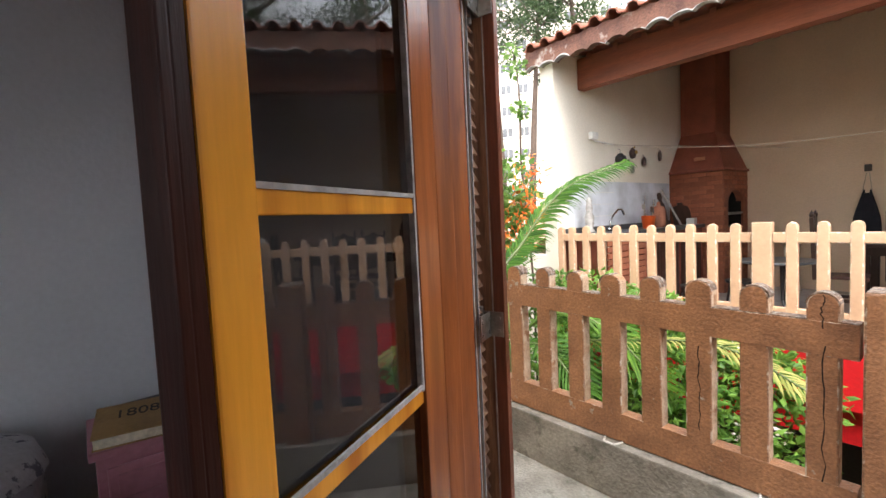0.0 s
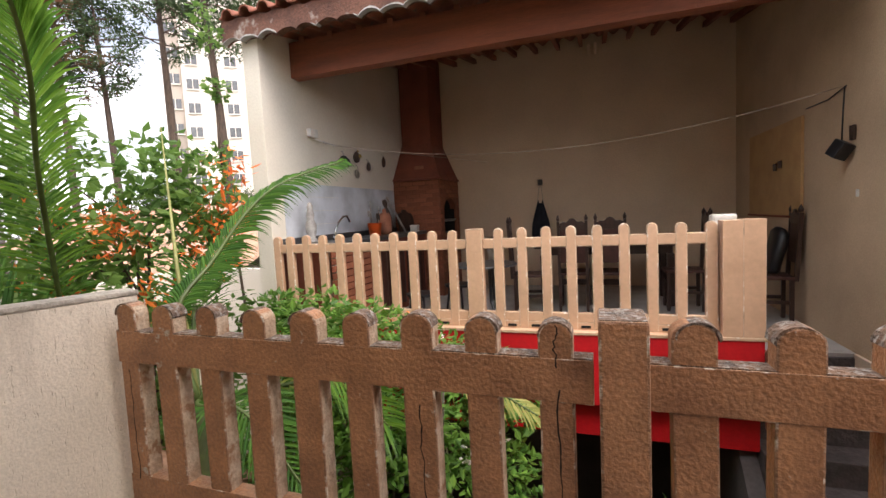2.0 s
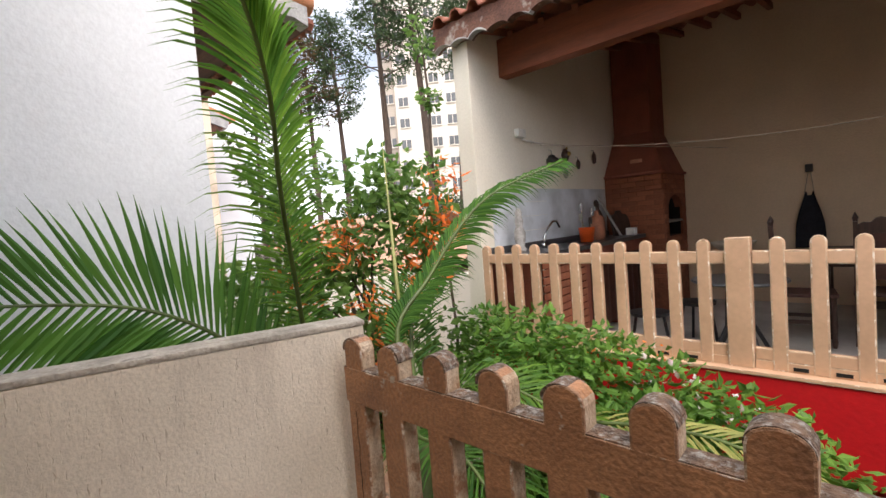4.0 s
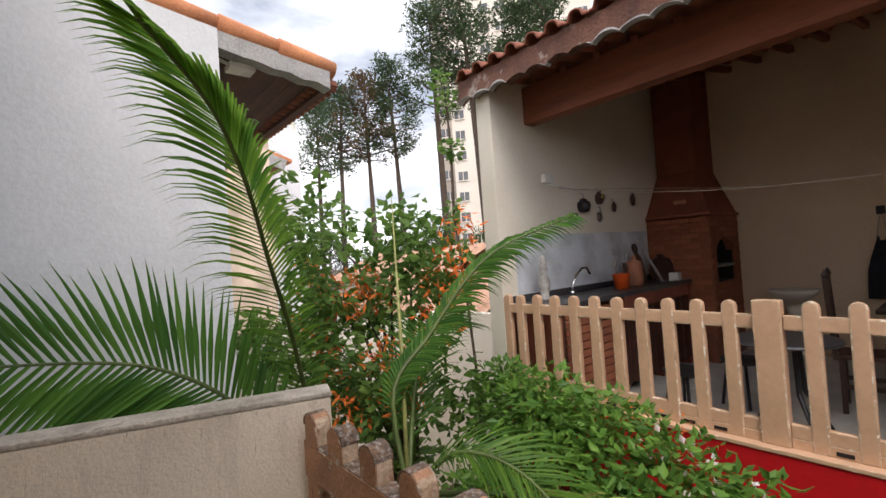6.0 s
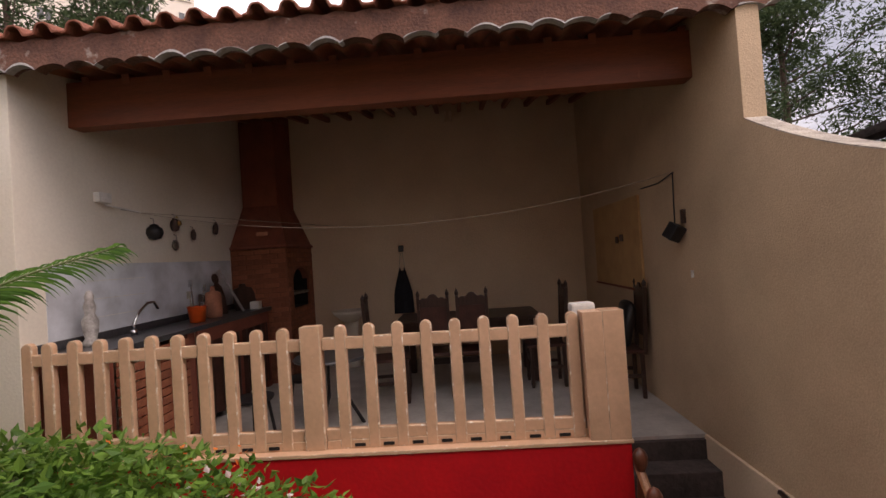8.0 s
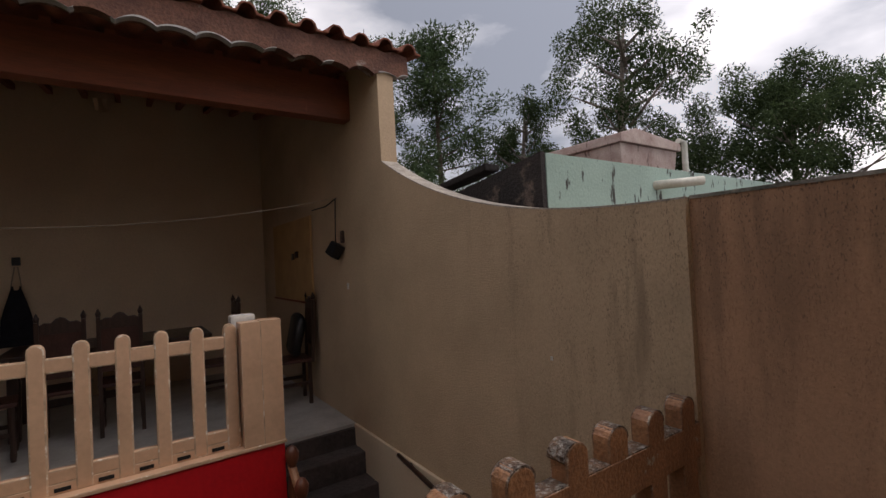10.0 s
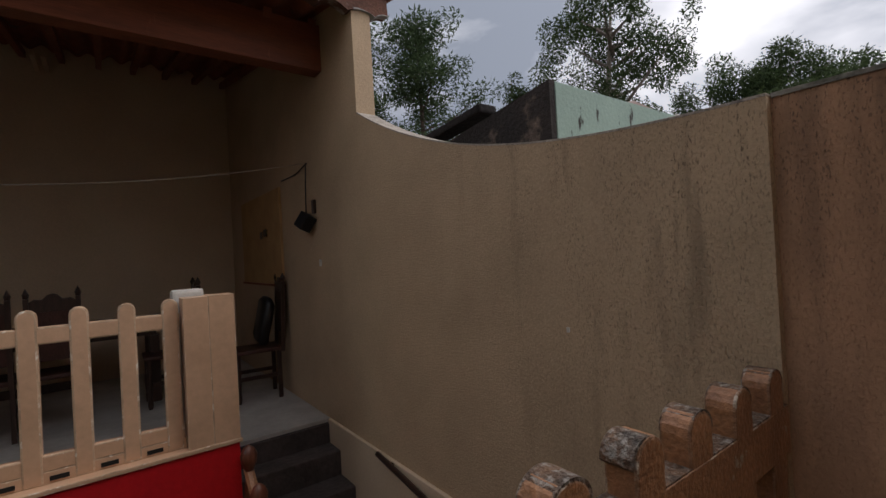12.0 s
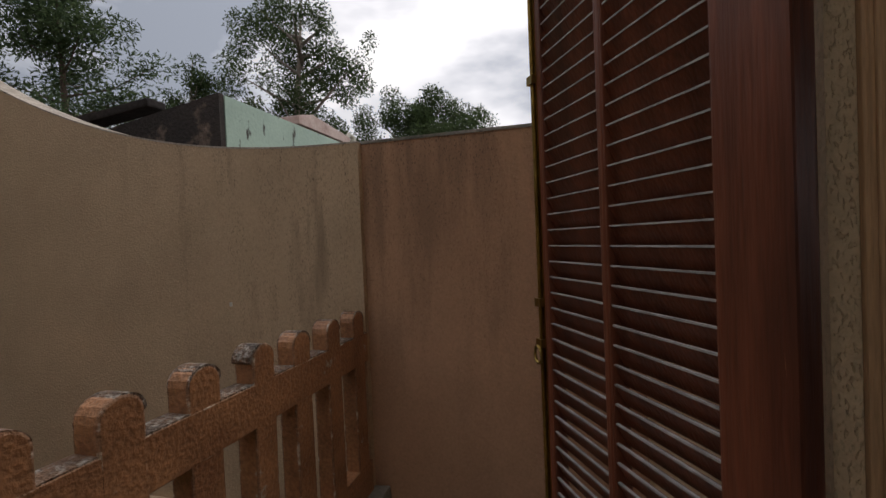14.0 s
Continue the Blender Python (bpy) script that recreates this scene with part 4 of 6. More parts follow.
fig = Build().lathe([(0.0, 0), (0.06, 0.0), (0.065, 0.03), (0.04, 0.06), (0.055, 0.12), (0.06, 0.2), (0.035, 0.26), (0.045, 0.31), (0.03, 0.37), (0.035, 0.4), (0.02, 0.44), (0.0, 0.45)], (-3.24, 4.8, 1.05), 12)
solid("figurine", fig, M_PUTTY, "pale weathered figurine on the counter", "figurine", smooth=True)
cup = thing("utensil_bucket", "orange bucket holding kitchen utensils on the counter", "bucket")
part("bucket", Build().lathe([(0.0, 0), (0.075, 0), (0.095, 0.17), (0.1, 0.175), (0.088, 0.17), (0.07, 0.02), (0.0, 0.02)], (-3.1, 6.03, 1.05), 18), M_ORANGE, cup, smooth=True)
for k, (dx, dy, h, mt) in enumerate(((-0.03, 0.0, 0.46, M_CHROME), (0.02, 0.04, 0.4, M_CHROME), (0.04, -0.03, 0.3, M_WOOD_D), (-0.01, -0.05, 0.34, M_STEEL), (0.0, 0.06, 0.28, M_BLACK))):
    part("utensil", Build().tube([(-3.1 + dx, 6.03 + dy, 1.08), (-3.1 + dx * 2, 6.03 + dy * 2, 1.05 + h)], 0.007, 6).box(-3.1 + dx * 2 - 0.02, -3.1 + dx * 2 + 0.02, 6.025 + dy * 2, 6.035 + dy * 2, 0.975 + h, 1.05 + h), mt, cup)
solid("clay_filter", Build().lathe([(0.0, 0), (0.085, 0), (0.095, 0.05), (0.095, 0.24), (0.08, 0.29), (0.03, 0.31), (0.025, 0.36), (0.0, 0.37)], (-3.14, 6.42, 1.05), 18), M_CLAY, "pink clay water jug on the counter", "jug", smooth=True)
paddle = [(-0.10, 0.0), (0.10, 0.0), (0.115, 0.2), (0.09, 0.33), (0.03, 0.39)] + [(0.062 * math.sin(a), 0.45 - 0.062 * math.cos(a)) for a in [0.5 + k * (2 * math.pi - 1.0) / 10 for k in range(11)]] + [(-0.03, 0.39), (-0.09, 0.33), (-0.115, 0.2)]
solid("paddle_board", Build().prism(paddle, -0.012, 0.012, "x", pose(-3.16, 6.66, 1.052, 0, -10, 0)), M_WOOD_D, "dark wooden paddle board with a round head leaning on the wall", "cutting board", bevel=0.006)
slab = [(-0.16, 0.0), (0.16, 0.0), (0.165, 0.22), (0.13, 0.29), (0.05, 0.31), (0.045, 0.35), (-0.045, 0.35), (-0.05, 0.31), (-0.13, 0.29), (-0.165, 0.22)]
solid("cutting_board", Build().prism(slab, -0.014, 0.014, "x", pose(-3.1, 7.14, 1.052, 0, -12, -24)), M_WOOD_D, "dark wooden cutting board leaning by the barbecue", "cutting board", bevel=0.008)
solid("wooden_spit", Build().tube([(-3.05, 6.95, 1.055), (-3.3, 6.86, 1.6)], 0.016, 8), M_PUTTY, "pale wooden rod leaning on the counter", "rod", smooth=True)
solid("spice_box", Build().box(-3.05, -2.93, 7.12, 7.22, 1.05, 1.15), M_WHITE, "small white box on the counter", "box", bevel=0.008)

for nm, y, z, r, mt, lb in (("hanging_basket", 5.835, 2.04, 0.085, M_BLACK, "dark woven basket hanging on the wall"), ("wall_mask", 6.18, 2.14, 0.06, M_WOOD_D, "dark carved mask hanging on the wall"),
                            ("wall_plate", 6.2, 1.91, 0.06, M_STEEL, "round metal plate on the wall"), ("wall_ornament", 6.52, 2.04, 0.04, M_WOOD_D, "small dark ornament on the wall"),
                            ("wall_tassel", 7.02, 2.15, 0.05, M_WOOD_D, "long dark brown ornament on the wall")):
    t = thing(nm, lb, "wall ornament", (-3.425, y, z))
    thin, tall = {"hanging_basket": (1.0, 1.0), "wall_mask": (0.85, 1.35), "wall_plate": (1.0, 1.0), "wall_ornament": (0.75, 1.7), "wall_tassel": (0.62, 1.75)}[nm]
    if nm == "wall_plate":
        disc = [(r * math.cos(a), r * math.sin(a)) for a in [k * math.pi / 10 for k in range(20)]]
        body = Build().prism(disc, 0.012, 0.022, "x").prism([(a * 0.62, b * 0.62) for a, b in disc], 0.022, 0.027, "x")
    else:
        body = Build().lathe([(0.0, -r * tall), (r * 0.7 * thin, -r * 0.85 * tall), (r * thin, -0.2 * r), (r * 0.9 * thin, r * 0.4 * tall), (r * 0.45 * thin, r * 0.7 * tall), (r * 0.5 * thin, r * 0.85 * tall), (0.0, r * tall)], (0.035, 0, 0), 12)
    part("body", body, mt, t, smooth=nm != "wall_plate")
    part("hook", Build().tube([(0.0, 0, r + 0.06), (0.03, 0, r + 0.05), (0.035, 0, r - 0.01)], 0.005, 6), M_STEEL, t)
    if nm == "wall_mask":
        part("face", Build().lathe([(0.0, -0.02), (0.03, -0.01), (0.02, 0.03), (0.0, 0.04)], (0.085, 0, 0), 8), M_BRASS, t, "yellow inlay")
        part("bead", Build().lathe([(0.0, 0.06), (0.02, 0.07), (0.0, 0.1)], (0.06, 0, 0), 8), M_BRASS, t)
solid("soap_shelf", Build().box(-3.43, -3.37, 5.12, 5.26, 2.27, 2.36).tube([(-3.39, 5.2, 2.25), (-3.36, 5.6, 2.22)], 0.01, 6), M_WHITE, "white clothes-line reel fixed to the wall", "clothes-line reel", bevel=0.004)

line = [(-3.4 + 5.08 * s, 5.4 + (5.31 - 5.4) * s, 2.23 * (1 - s) + 2.19 * s - 1.25 * s * (1 - s)) for s in [i / 24 for i in range(25)]]
solid("clothes_line", Build().tube(line, 0.003, 5), M_CORD, "thin pale clothes line strung across the terrace", "clothes line", smooth=True)
line = [(-3.4 + 1.35 * s, 5.6 + 2.8 * s, 2.22 - 0.06 * s) for s in [i / 8 for i in range(9)]]
solid("clothes_line", Build().tube(line, 0.0035, 5), M_CORD, "thin pale cord tied to the flue", "clothes line", smooth=True)

hlamp = thing("floodlight", "small black floodlight hanging by its cable on the wall", "floodlight")
part("housing", Build().box(-0.055, 0.055, -0.06, 0.06, -0.07, 0.07, pose(1.63, 5.22, 1.66, 28, 18, 20)), M_BLACK, hlamp, bevel=0.012)
part("cable", Build().tube([(1.70, 5.31, 2.19), (1.675, 5.27, 2.18), (1.655, 5.24, 2.0), (1.64, 5.22, 1.73)], 0.006, 6), M_BLACK, hlamp, smooth=True)
part("cable_run", Build().tube([(1.70, 5.31, 2.19), (1.695, 5.6, 2.14), (1.70, 6.05, 2.15)], 0.006, 6), M_BLACK, hlamp, smooth=True)
solid("switch_plate", Build().box(1.69, 1.715, 5.165, 5.225, 1.73, 1.85), M_WOOD_D, "small dark switch box on the cream wall", "switch", bevel=0.006)
solid("wall_hook", Build().box(1.70, 1.715, 5.11, 5.13, 1.27, 1.33), M_WHITE, "tiny white hook on the cream wall", "hook")
solid("wall_stub", Build().box(1.71, 1.7165, 2.553, 2.566, 0.982, 1.002), M_WHITE, "chipped pale spot on the scratched wall", "chip")
board = thing("notice_board", "yellowed notice board hung on the cream side wall", "board")
part("panel", Build().box(1.685, 1.712, 6.12, 7.72, 1.09, 2.10), M_CORK, board, bevel=0.004)
part("bottom_rail", Build().box(1.67, 1.712, 6.1, 7.74, 1.07, 1.092), M_CHIM, board)
part("pinned_note", Build().box(1.678, 1.684, 6.6, 6.72, 1.62, 1.70), M_WOOD_D, board)
part("pinned_note", Build().box(1.678, 1.684, 6.76, 6.86, 1.60, 1.68), M_WOOD_D, board)

hook = solid("wall_socket", Build().box(-1.21, -1.13, 8.42, 8.45, 1.70, 1.80), M_BLACK, "black socket box on the back wall", "socket", bevel=0.01)
ap = thing("apron", "dark apron hanging on the back wall", "apron", (-1.17, 8.41, 0))
av, af = [], []
rows = [(1.45, 0.04), (1.34, 0.07), (1.2, 0.11), (1.05, 0.145), (0.9, 0.155), (0.72, 0.16)]
for z, w in rows:
    for k in range(9):
        s = k / 8 - 0.5
        av.append((s * 2 * w, -0.02 - 0.018 * math.cos(k * 2.2 + z), z - (0.05 if abs(s) < 0.3 and z > 1.4 else 0)))
n1 = len(av)
av += [(x, y + 0.012, z) for x, y, z in av]
for r in range(5):
    for k in range(8):
        i = r * 9 + k
        af += [(i, i + 1, i + 10, i + 9), (n1 + i, n1 + i + 9, n1 + i + 10, n1 + i + 1)]
part("cloth", raw("cloth", av, af, M_APRON, True), M_APRON, ap)
part("strap", Build().tube([(-0.05, -0.02, 1.42), (-0.01, -0.02, 1.68), (0.02, -0.02, 1.68), (0.05, -0.02, 1.42)], 0.006, 6), M_CORD, ap, "pale strap")


def colonial_chair(name, at, turn):
    """Carved dark chair with a leather seat; it faces its own +y."""
    c = thing(name, "dark carved wooden dining chair with a leather seat", "chair", at, "dining chairs", turn)
    for x in (-0.2, 0.2):
        part("leg", Build().lathe([(0.018, 0), (0.026, 0.05), (0.02, 0.1), (0.028, 0.2), (0.022, 0.34), (0.026, 0.42), (0.026, 0.44)], (x, 0.2, 0), 8), M_WOOD_D, c)
        part("back_post", Build().box(x - 0.02, x + 0.02, -0.22, -0.18, 0, 0.46).box(x - 0.02, x + 0.02, -0.235, -0.195, 0.44, 1.1, pose(0, 0, 0, 3, 0, 0)).lathe([(0.02, 0), (0.028, 0.03), (0.012, 0.06), (0.0, 0.08)], (x, -0.27, 1.09), 8), M_WOOD_D, c)
        part("side_rail", Build().box(x - 0.012, x + 0.012, -0.2, 0.2, 0.2, 0.235), M_WOOD_D, c)
    part("seat", Build().box(-0.23, 0.23, -0.22, 0.24, 0.44, 0.475), M_LEATHER, c, "dark leather seat", bevel=0.012)
    part("stretcher", Build().box(-0.2, 0.2, 0.18, 0.21, 0.27, 0.34), M_WOOD_D, c)
    crest = [(-0.2, 0.98), (0.2, 0.98), (0.2, 1.05), (0.14, 1.08), (0.08, 1.075), (0.04, 1.11), (0.0, 1.12), (-0.04, 1.11), (-0.08, 1.075), (-0.14, 1.08), (-0.2, 1.05)]
    part("crest", Build().prism(crest, -0.275, -0.25, "y"), M_WOOD_D, c, bevel=0.006)
    c.scale = (0.83, 0.95, 1.06)
    part("backrest", Build().box(-0.185, 0.185, -0.245, -0.228, 0.6, 1.0, pose(0, 0, 0, 1.5, 0, 0)), M_LEATHER, c, "dark leather backrest", bevel=0.006)
    return c


chair = colonial_chair("dining_chair", (-0.57, 6.62, TERR), 0)
for x, y, a in ((-0.13, 6.62, 0), (-1.1, 6.42, -84), (0.72, 6.75, 90), (1.42, 6.22, 84)):
    copy_thing(chair, pose(x, y, TERR, 0, 0, a))
tagged(chair, "dark carved wooden dining chair pushed up to the table")
cush = Build()
n = 12
for k, (dx, g) in enumerate(((-0.05, 0.86), (-0.02, 1.0), (0.02, 1.0), (0.05, 0.86))):
    cush.v += [(dx + 0.012 * math.sin(3 * a), 0.19 * g * math.copysign(abs(math.cos(a)) ** 0.5, math.cos(a)), 0.26 + 0.25 * g * math.copysign(abs(math.sin(a)) ** 0.5, math.sin(a))) for a in [2 * math.pi * i / n for i in range(n)]]
cush.f += [(r * n + i, r * n + (i + 1) % n, (r + 1) * n + (i + 1) % n, (r + 1) * n + i) for r in range(3) for i in range(n)]
cush.f += [tuple(range(n))[::-1], tuple(3 * n + i for i in range(n))]
cush.v = [tuple(pose(1.47, 6.24, TERR + 0.5, 0, 9, -4) @ Vector(p)) for p in cush.v]
solid("chair_cushion", cush, M_BLACK, "black cushion leaning on the chair by the wall", "cushion", smooth=True)
table = thing("dining_table", "dark wooden dining table on the terrace", "table")
part("tabletop", Build().box(-1.1, 0.72, 6.78, 7.7, 0.76, 0.8), M_WOOD_D, table, bevel=0.008)
part("apron_rail", Build().box(-1.0, 0.62, 6.86, 7.62, 0.66, 0.76), M_WOOD_D, table)
for x in (-0.98, 0.6):
    for y in (6.9, 7.58):
        part("leg", Build().box(x - 0.045, x + 0.045, y - 0.045, y + 0.045, TERR, 0.66), M_WOOD_D, table, bevel=0.01)
rt = thing("round_table", "small round glass-topped table on dark legs", "table")
part("tabletop", Build().lathe([(0.0, 0), (0.36, 0), (0.37, 0.012), (0.36, 0.025), (0.0, 0.025)], (-1.5, 5.55, 0.69), 32), M_GRANITE, rt, "dark glossy round top", smooth=False)
for k in range(4):
    a = math.pi / 4 + k * math.pi / 2
    part("leg", Build().tube([(-1.5 + 0.1 * math.cos(a), 5.55 + 0.1 * math.sin(a), 0.69), (-1.5 + 0.12 * math.cos(a), 5.55 + 0.12 * math.sin(a), 0.3), (-1.5 + 0.3 * math.cos(a), 5.55 + 0.3 * math.sin(a), TERR)], 0.018, 8), M_BLACK, rt)
basin = thing("wash_basin", "cream pedestal wash basin by the back wall", "basin")
part("bowl", Build().lathe([(0.0, 0), (0.1, 0), (0.24, 0.12), (0.27, 0.17), (0.25, 0.17), (0.15, 0.06), (0.0, 0.05)], (-1.98, 8.12, 0.68), 24), M_CREAM_L, basin, smooth=True)
part("pedestal", Build().lathe([(0.13, 0), (0.1, 0.1), (0.085, 0.5), (0.11, 0.7), (0.0, 0.7)], (-1.98, 8.2, TERR), 16), M_CREAM_L, basin, smooth=True)
for x, y in ((-2.2, 5.35), (-1.95, 6.0)):
    s = thing("low_stool", "low black stool on the terrace floor", "stool", (x, y, TERR), "low stools")
    part("seat", Build().lathe([(0.0, 0.40), (0.17, 0.40), (0.18, 0.43), (0.0, 0.44)], sides=18), M_BLACK, s)
    for k in range(4):
        a = k * math.pi / 2 + 0.5
        part("leg", Build().tube([(0.12 * math.cos(a), 0.12 * math.sin(a), 0.4), (0.18 * math.cos(a), 0.18 * math.sin(a), 0)], 0.014, 6), M_BLACK, s)

pot = thing("potted_plant", "spiky plant in a clay pot below the stair", "plant", (0.3, 4.0, GROUND + 1.3))
part("pot", Build().lathe([(0.0, 0), (0.11, 0), (0.16, 0.26), (0.18, 0.3), (0.15, 0.3), (0.0, 0.27)], sides=18), M_CLAY, pot, smooth=True)
pl = Build()
for k in range(22):
    a, r = k * 2.4, 0.12 + 0.02 * (k % 5)
    pl.add([(0.02 * math.cos(a + 1.5), 0.02 * math.sin(a + 1.5), 0.26), (-0.02 * math.cos(a + 1.5), -0.02 * math.sin(a + 1.5), 0.26), (r * 1.4 * math.cos(a), r * 1.4 * math.sin(a), 0.5 + 0.01 * (k % 7))], [(0, 1, 2)])
part("leaves", pl, L_BUSH, pot)
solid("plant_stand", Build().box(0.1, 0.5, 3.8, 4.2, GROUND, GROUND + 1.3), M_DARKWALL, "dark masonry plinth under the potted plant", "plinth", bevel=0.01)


# ---- balcony door ----
door = thing("door_frame", "dark red-brown wooden frame of the balcony door", "door frame")
tagged(door, kind="structure")
part("left_jamb", Build().box(-1.06, -0.852, 0.475, 0.53, BALC, 2.098).box(-1.06, -0.934, 0.53, 0.655, BALC, 2.148), M_WOOD_R, door, bevel=0.005)
part("right_jamb", Build().box(0.43, 0.474, 0.47, 0.57, BALC, 2.15), M_WOOD_DK, door, bevel=0.005)
part("weather_strip", Build().box(-0.954, -0.933, 0.6552, 0.66, BALC, 2.13), M_PUTTY, door, "dull metal strip on the jamb")
part("outer_jamb", Build().box(0.462, 0.4735, 0.572, 0.662, BALC, 2.149).box(0.456, 0.4618, 0.60, 0.615, BALC, 2.149).box(0.456, 0.4618, 0.632, 0.652, BALC, 2.149), M_JAMB, door, "dull brown grooved outer jamb", bevel=0.003)
part("head", Build().box(-0.93, 0.43, 0.47, 0.57, 2.10, 2.15), M_WOOD_R, door, bevel=0.005)
part("sill", Build().box(-0.932, 0.43, 0.47, 0.695, BALC, BALC + 0.03), M_WOOD_OLD, door, bevel=0.005)


def door_leaf(m):
    """Glazed leaf in its own plane: x along the leaf from the hinge, y through it."""
    d = thing("glazed_door", "honey pine and red-brown glazed door leaf standing open inwards", "door")
    d.matrix_world = m
    W, H = 0.62, 2.16
    a, b = 0.11, 0.545
    part("hinge_stile", Build().box(0, a, -0.02, 0.02, 0.01, H), M_WOOD_R, d, "red-brown stile", bevel=0.004)
    part("lock_stile", Build().box(b, W, -0.02, 0.02, 0.01, H), M_PINE, d, "honey pine stile", bevel=0.004)
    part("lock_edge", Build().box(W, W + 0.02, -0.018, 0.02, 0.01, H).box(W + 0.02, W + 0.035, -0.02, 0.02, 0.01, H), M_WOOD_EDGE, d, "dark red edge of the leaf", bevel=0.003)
    part("rail", Build().box(a, b, -0.014, 0.014, 1.423, 1.455), M_PINE, d, "honey pine glazing bar", bevel=0.003)
    part("bottom_rail", Build().box(a, b, -0.018, 0.018, 0.01, 0.3), M_PINE, d, bevel=0.004)
    part("top_rail", Build().box(a, b, -0.018, 0.018, H - 0.09, H), M_WOOD_R, d, bevel=0.004)
    L = b - a
    part("lower_bar", Build().box(a, b, -0.014, 0.014, 1.023, 1.055), M_PINE, d, "honey pine lower glazing bar", bevel=0.003)
    part("top_brace", Build().prism([(a, 2.07), (a, 1.93), (a + 0.06, 2.07)], -0.014, 0.014, "y"), M_WOOD_R, d, "corner brace", bevel=0.003)
    for nm, o in (("pane", [(a, 1.455), (b, 1.455), (b, H - 0.09), (a, H - 0.09)]), ("pane", [(a, 1.055), (b, 1.055), (b, 1.423), (a, 1.423)]), ("pane", [(a, 0.3), (b, 0.3), (b, 1.023), (a, 1.023)])):
        pn = part(nm, Build().prism(o, -0.003, 0.003, "y"), M_GLASS, d, "dark tinted glass pane")
        pn.visible_shadow = False
    part("putty", Build().box(a, b, -0.017, -0.012, 1.455, 1.463).box(a, a + 0.008, -0.017, -0.004, 1.05, 2.07).box(a, b, -0.017, -0.012, 1.055, 1.064), M_PUTTY, d, "pale putty bead")
    return d


# hinge near the left jamb, leaf swung into the room
leaf_dir = Vector((0.487, -0.873, 0)).normalized()
leaf_n = Vector((-leaf_dir.y, leaf_dir.x, 0))
if leaf_n.dot(Vector((1, 0, 0))) > 0:
    leaf_n = -leaf_n
h0 = Vector((-0.781, 0.368, BALC)) - leaf_dir * 0.11 + leaf_n * 0.02
door_leaf(Matrix(((leaf_dir.x, leaf_n.x, 0, h0.x), (leaf_dir.y, leaf_n.y, 0, h0.y), (0, 0, 1, h0.z), (0, 0, 0, 1))))


def shutter_panel(parent, m, width, left, right, louvre_mat, wood, height=2.13, pitch=0.03, edge=False):
    """Louvred panel in its own plane: x along it, y through it."""
    def put(name, b, mat, bevel=0.004):
        b.v = [tuple(m @ Vector(p)) for p in b.v]
        return part(name, b, mat, parent, bevel=bevel)

    put("stile", Build().box(0, left, -0.017, 0.017, 0, height), wood)
    put("stile", Build().box(width - right, width, -0.017, 0.017, 0, height), wood)
    put("rail", Build().box(left, width - right, -0.016, 0.016, 0, 0.1), wood)
    put("rail", Build().box(left, width - right, -0.016, 0.016, height - 0.1, height), wood)
    n = int((height - 0.24) / pitch)
    for i in range(n):
        z = 0.133 + i * pitch
        tilt = Matrix.Translation((0, 0, z)) @ Matrix.Rotation(radians(62), 4, "X")
        put("slat", Build().box(left, width - right, -0.6 * pitch, 0.6 * pitch, -0.003, 0.003, tilt), louvre_mat, 0)
        # edge adds a thin pale strip along the front of each slat
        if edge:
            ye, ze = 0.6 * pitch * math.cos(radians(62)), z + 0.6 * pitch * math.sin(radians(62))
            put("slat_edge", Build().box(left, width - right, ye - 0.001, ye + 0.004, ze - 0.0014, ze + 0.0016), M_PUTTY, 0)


def along(a, b, z):
    d = Vector((b[0] - a[0], b[1] - a[1], 0))
    w = d.length
    d.normalize()
    return Matrix(((d.x, -d.y, 0, a[0]), (d.y, d.x, 0, a[1]), (0, 0, 1, z), (0, 0, 0, 1))), w


ls = thing("louvred_shutter", "worn dark wooden louvred shutter folded open outside the door", "shutter")
m, w = along((-0.958, 0.667), (-0.988, 0.731), BALC + 0.03)
shutter_panel(ls, m, w, 0.006, 0.006, M_WOOD_OLD, M_WOOD_OLD, pitch=0.038)
m4, w4 = along((-0.983, 0.729), (-0.911, 0.752), BALC + 0.03)
for nm, bb, mt, lb in (("folded_stile", Build().box(0, w4 * 0.58 - 0.001, 0.0, 0.02, 0, 2.13), M_WOOD_OLD, "worn dull brown stile of the folded leaf"),
                       ("edge_strip", Build().box(w4 * 0.58, w4 + 0.001, -0.003, 0.021, 0, 2.13), M_WOOD_DK, "red varnished edge of the folded leaf"),
                       ("inner_strip", Build().box(w4 * 0.58 - 0.006, w4 * 0.58 - 0.002, -0.004, -0.0005, 0, 2.13), M_PUTTY, "pale bead along the stile")):
    bb.v = [tuple(m4 @ Vector(p)) for p in bb.v]
    part(nm, bb, mt, ls, lb, bevel=0.002)
bb = Build().box(0.0, 0.004, -0.022, -0.017, 0, 2.13)
bb.v = [tuple(m @ Vector(p)) for p in bb.v]
part("metal_strip", bb, M_PUTTY, ls, "dull metal strip at the jamb")
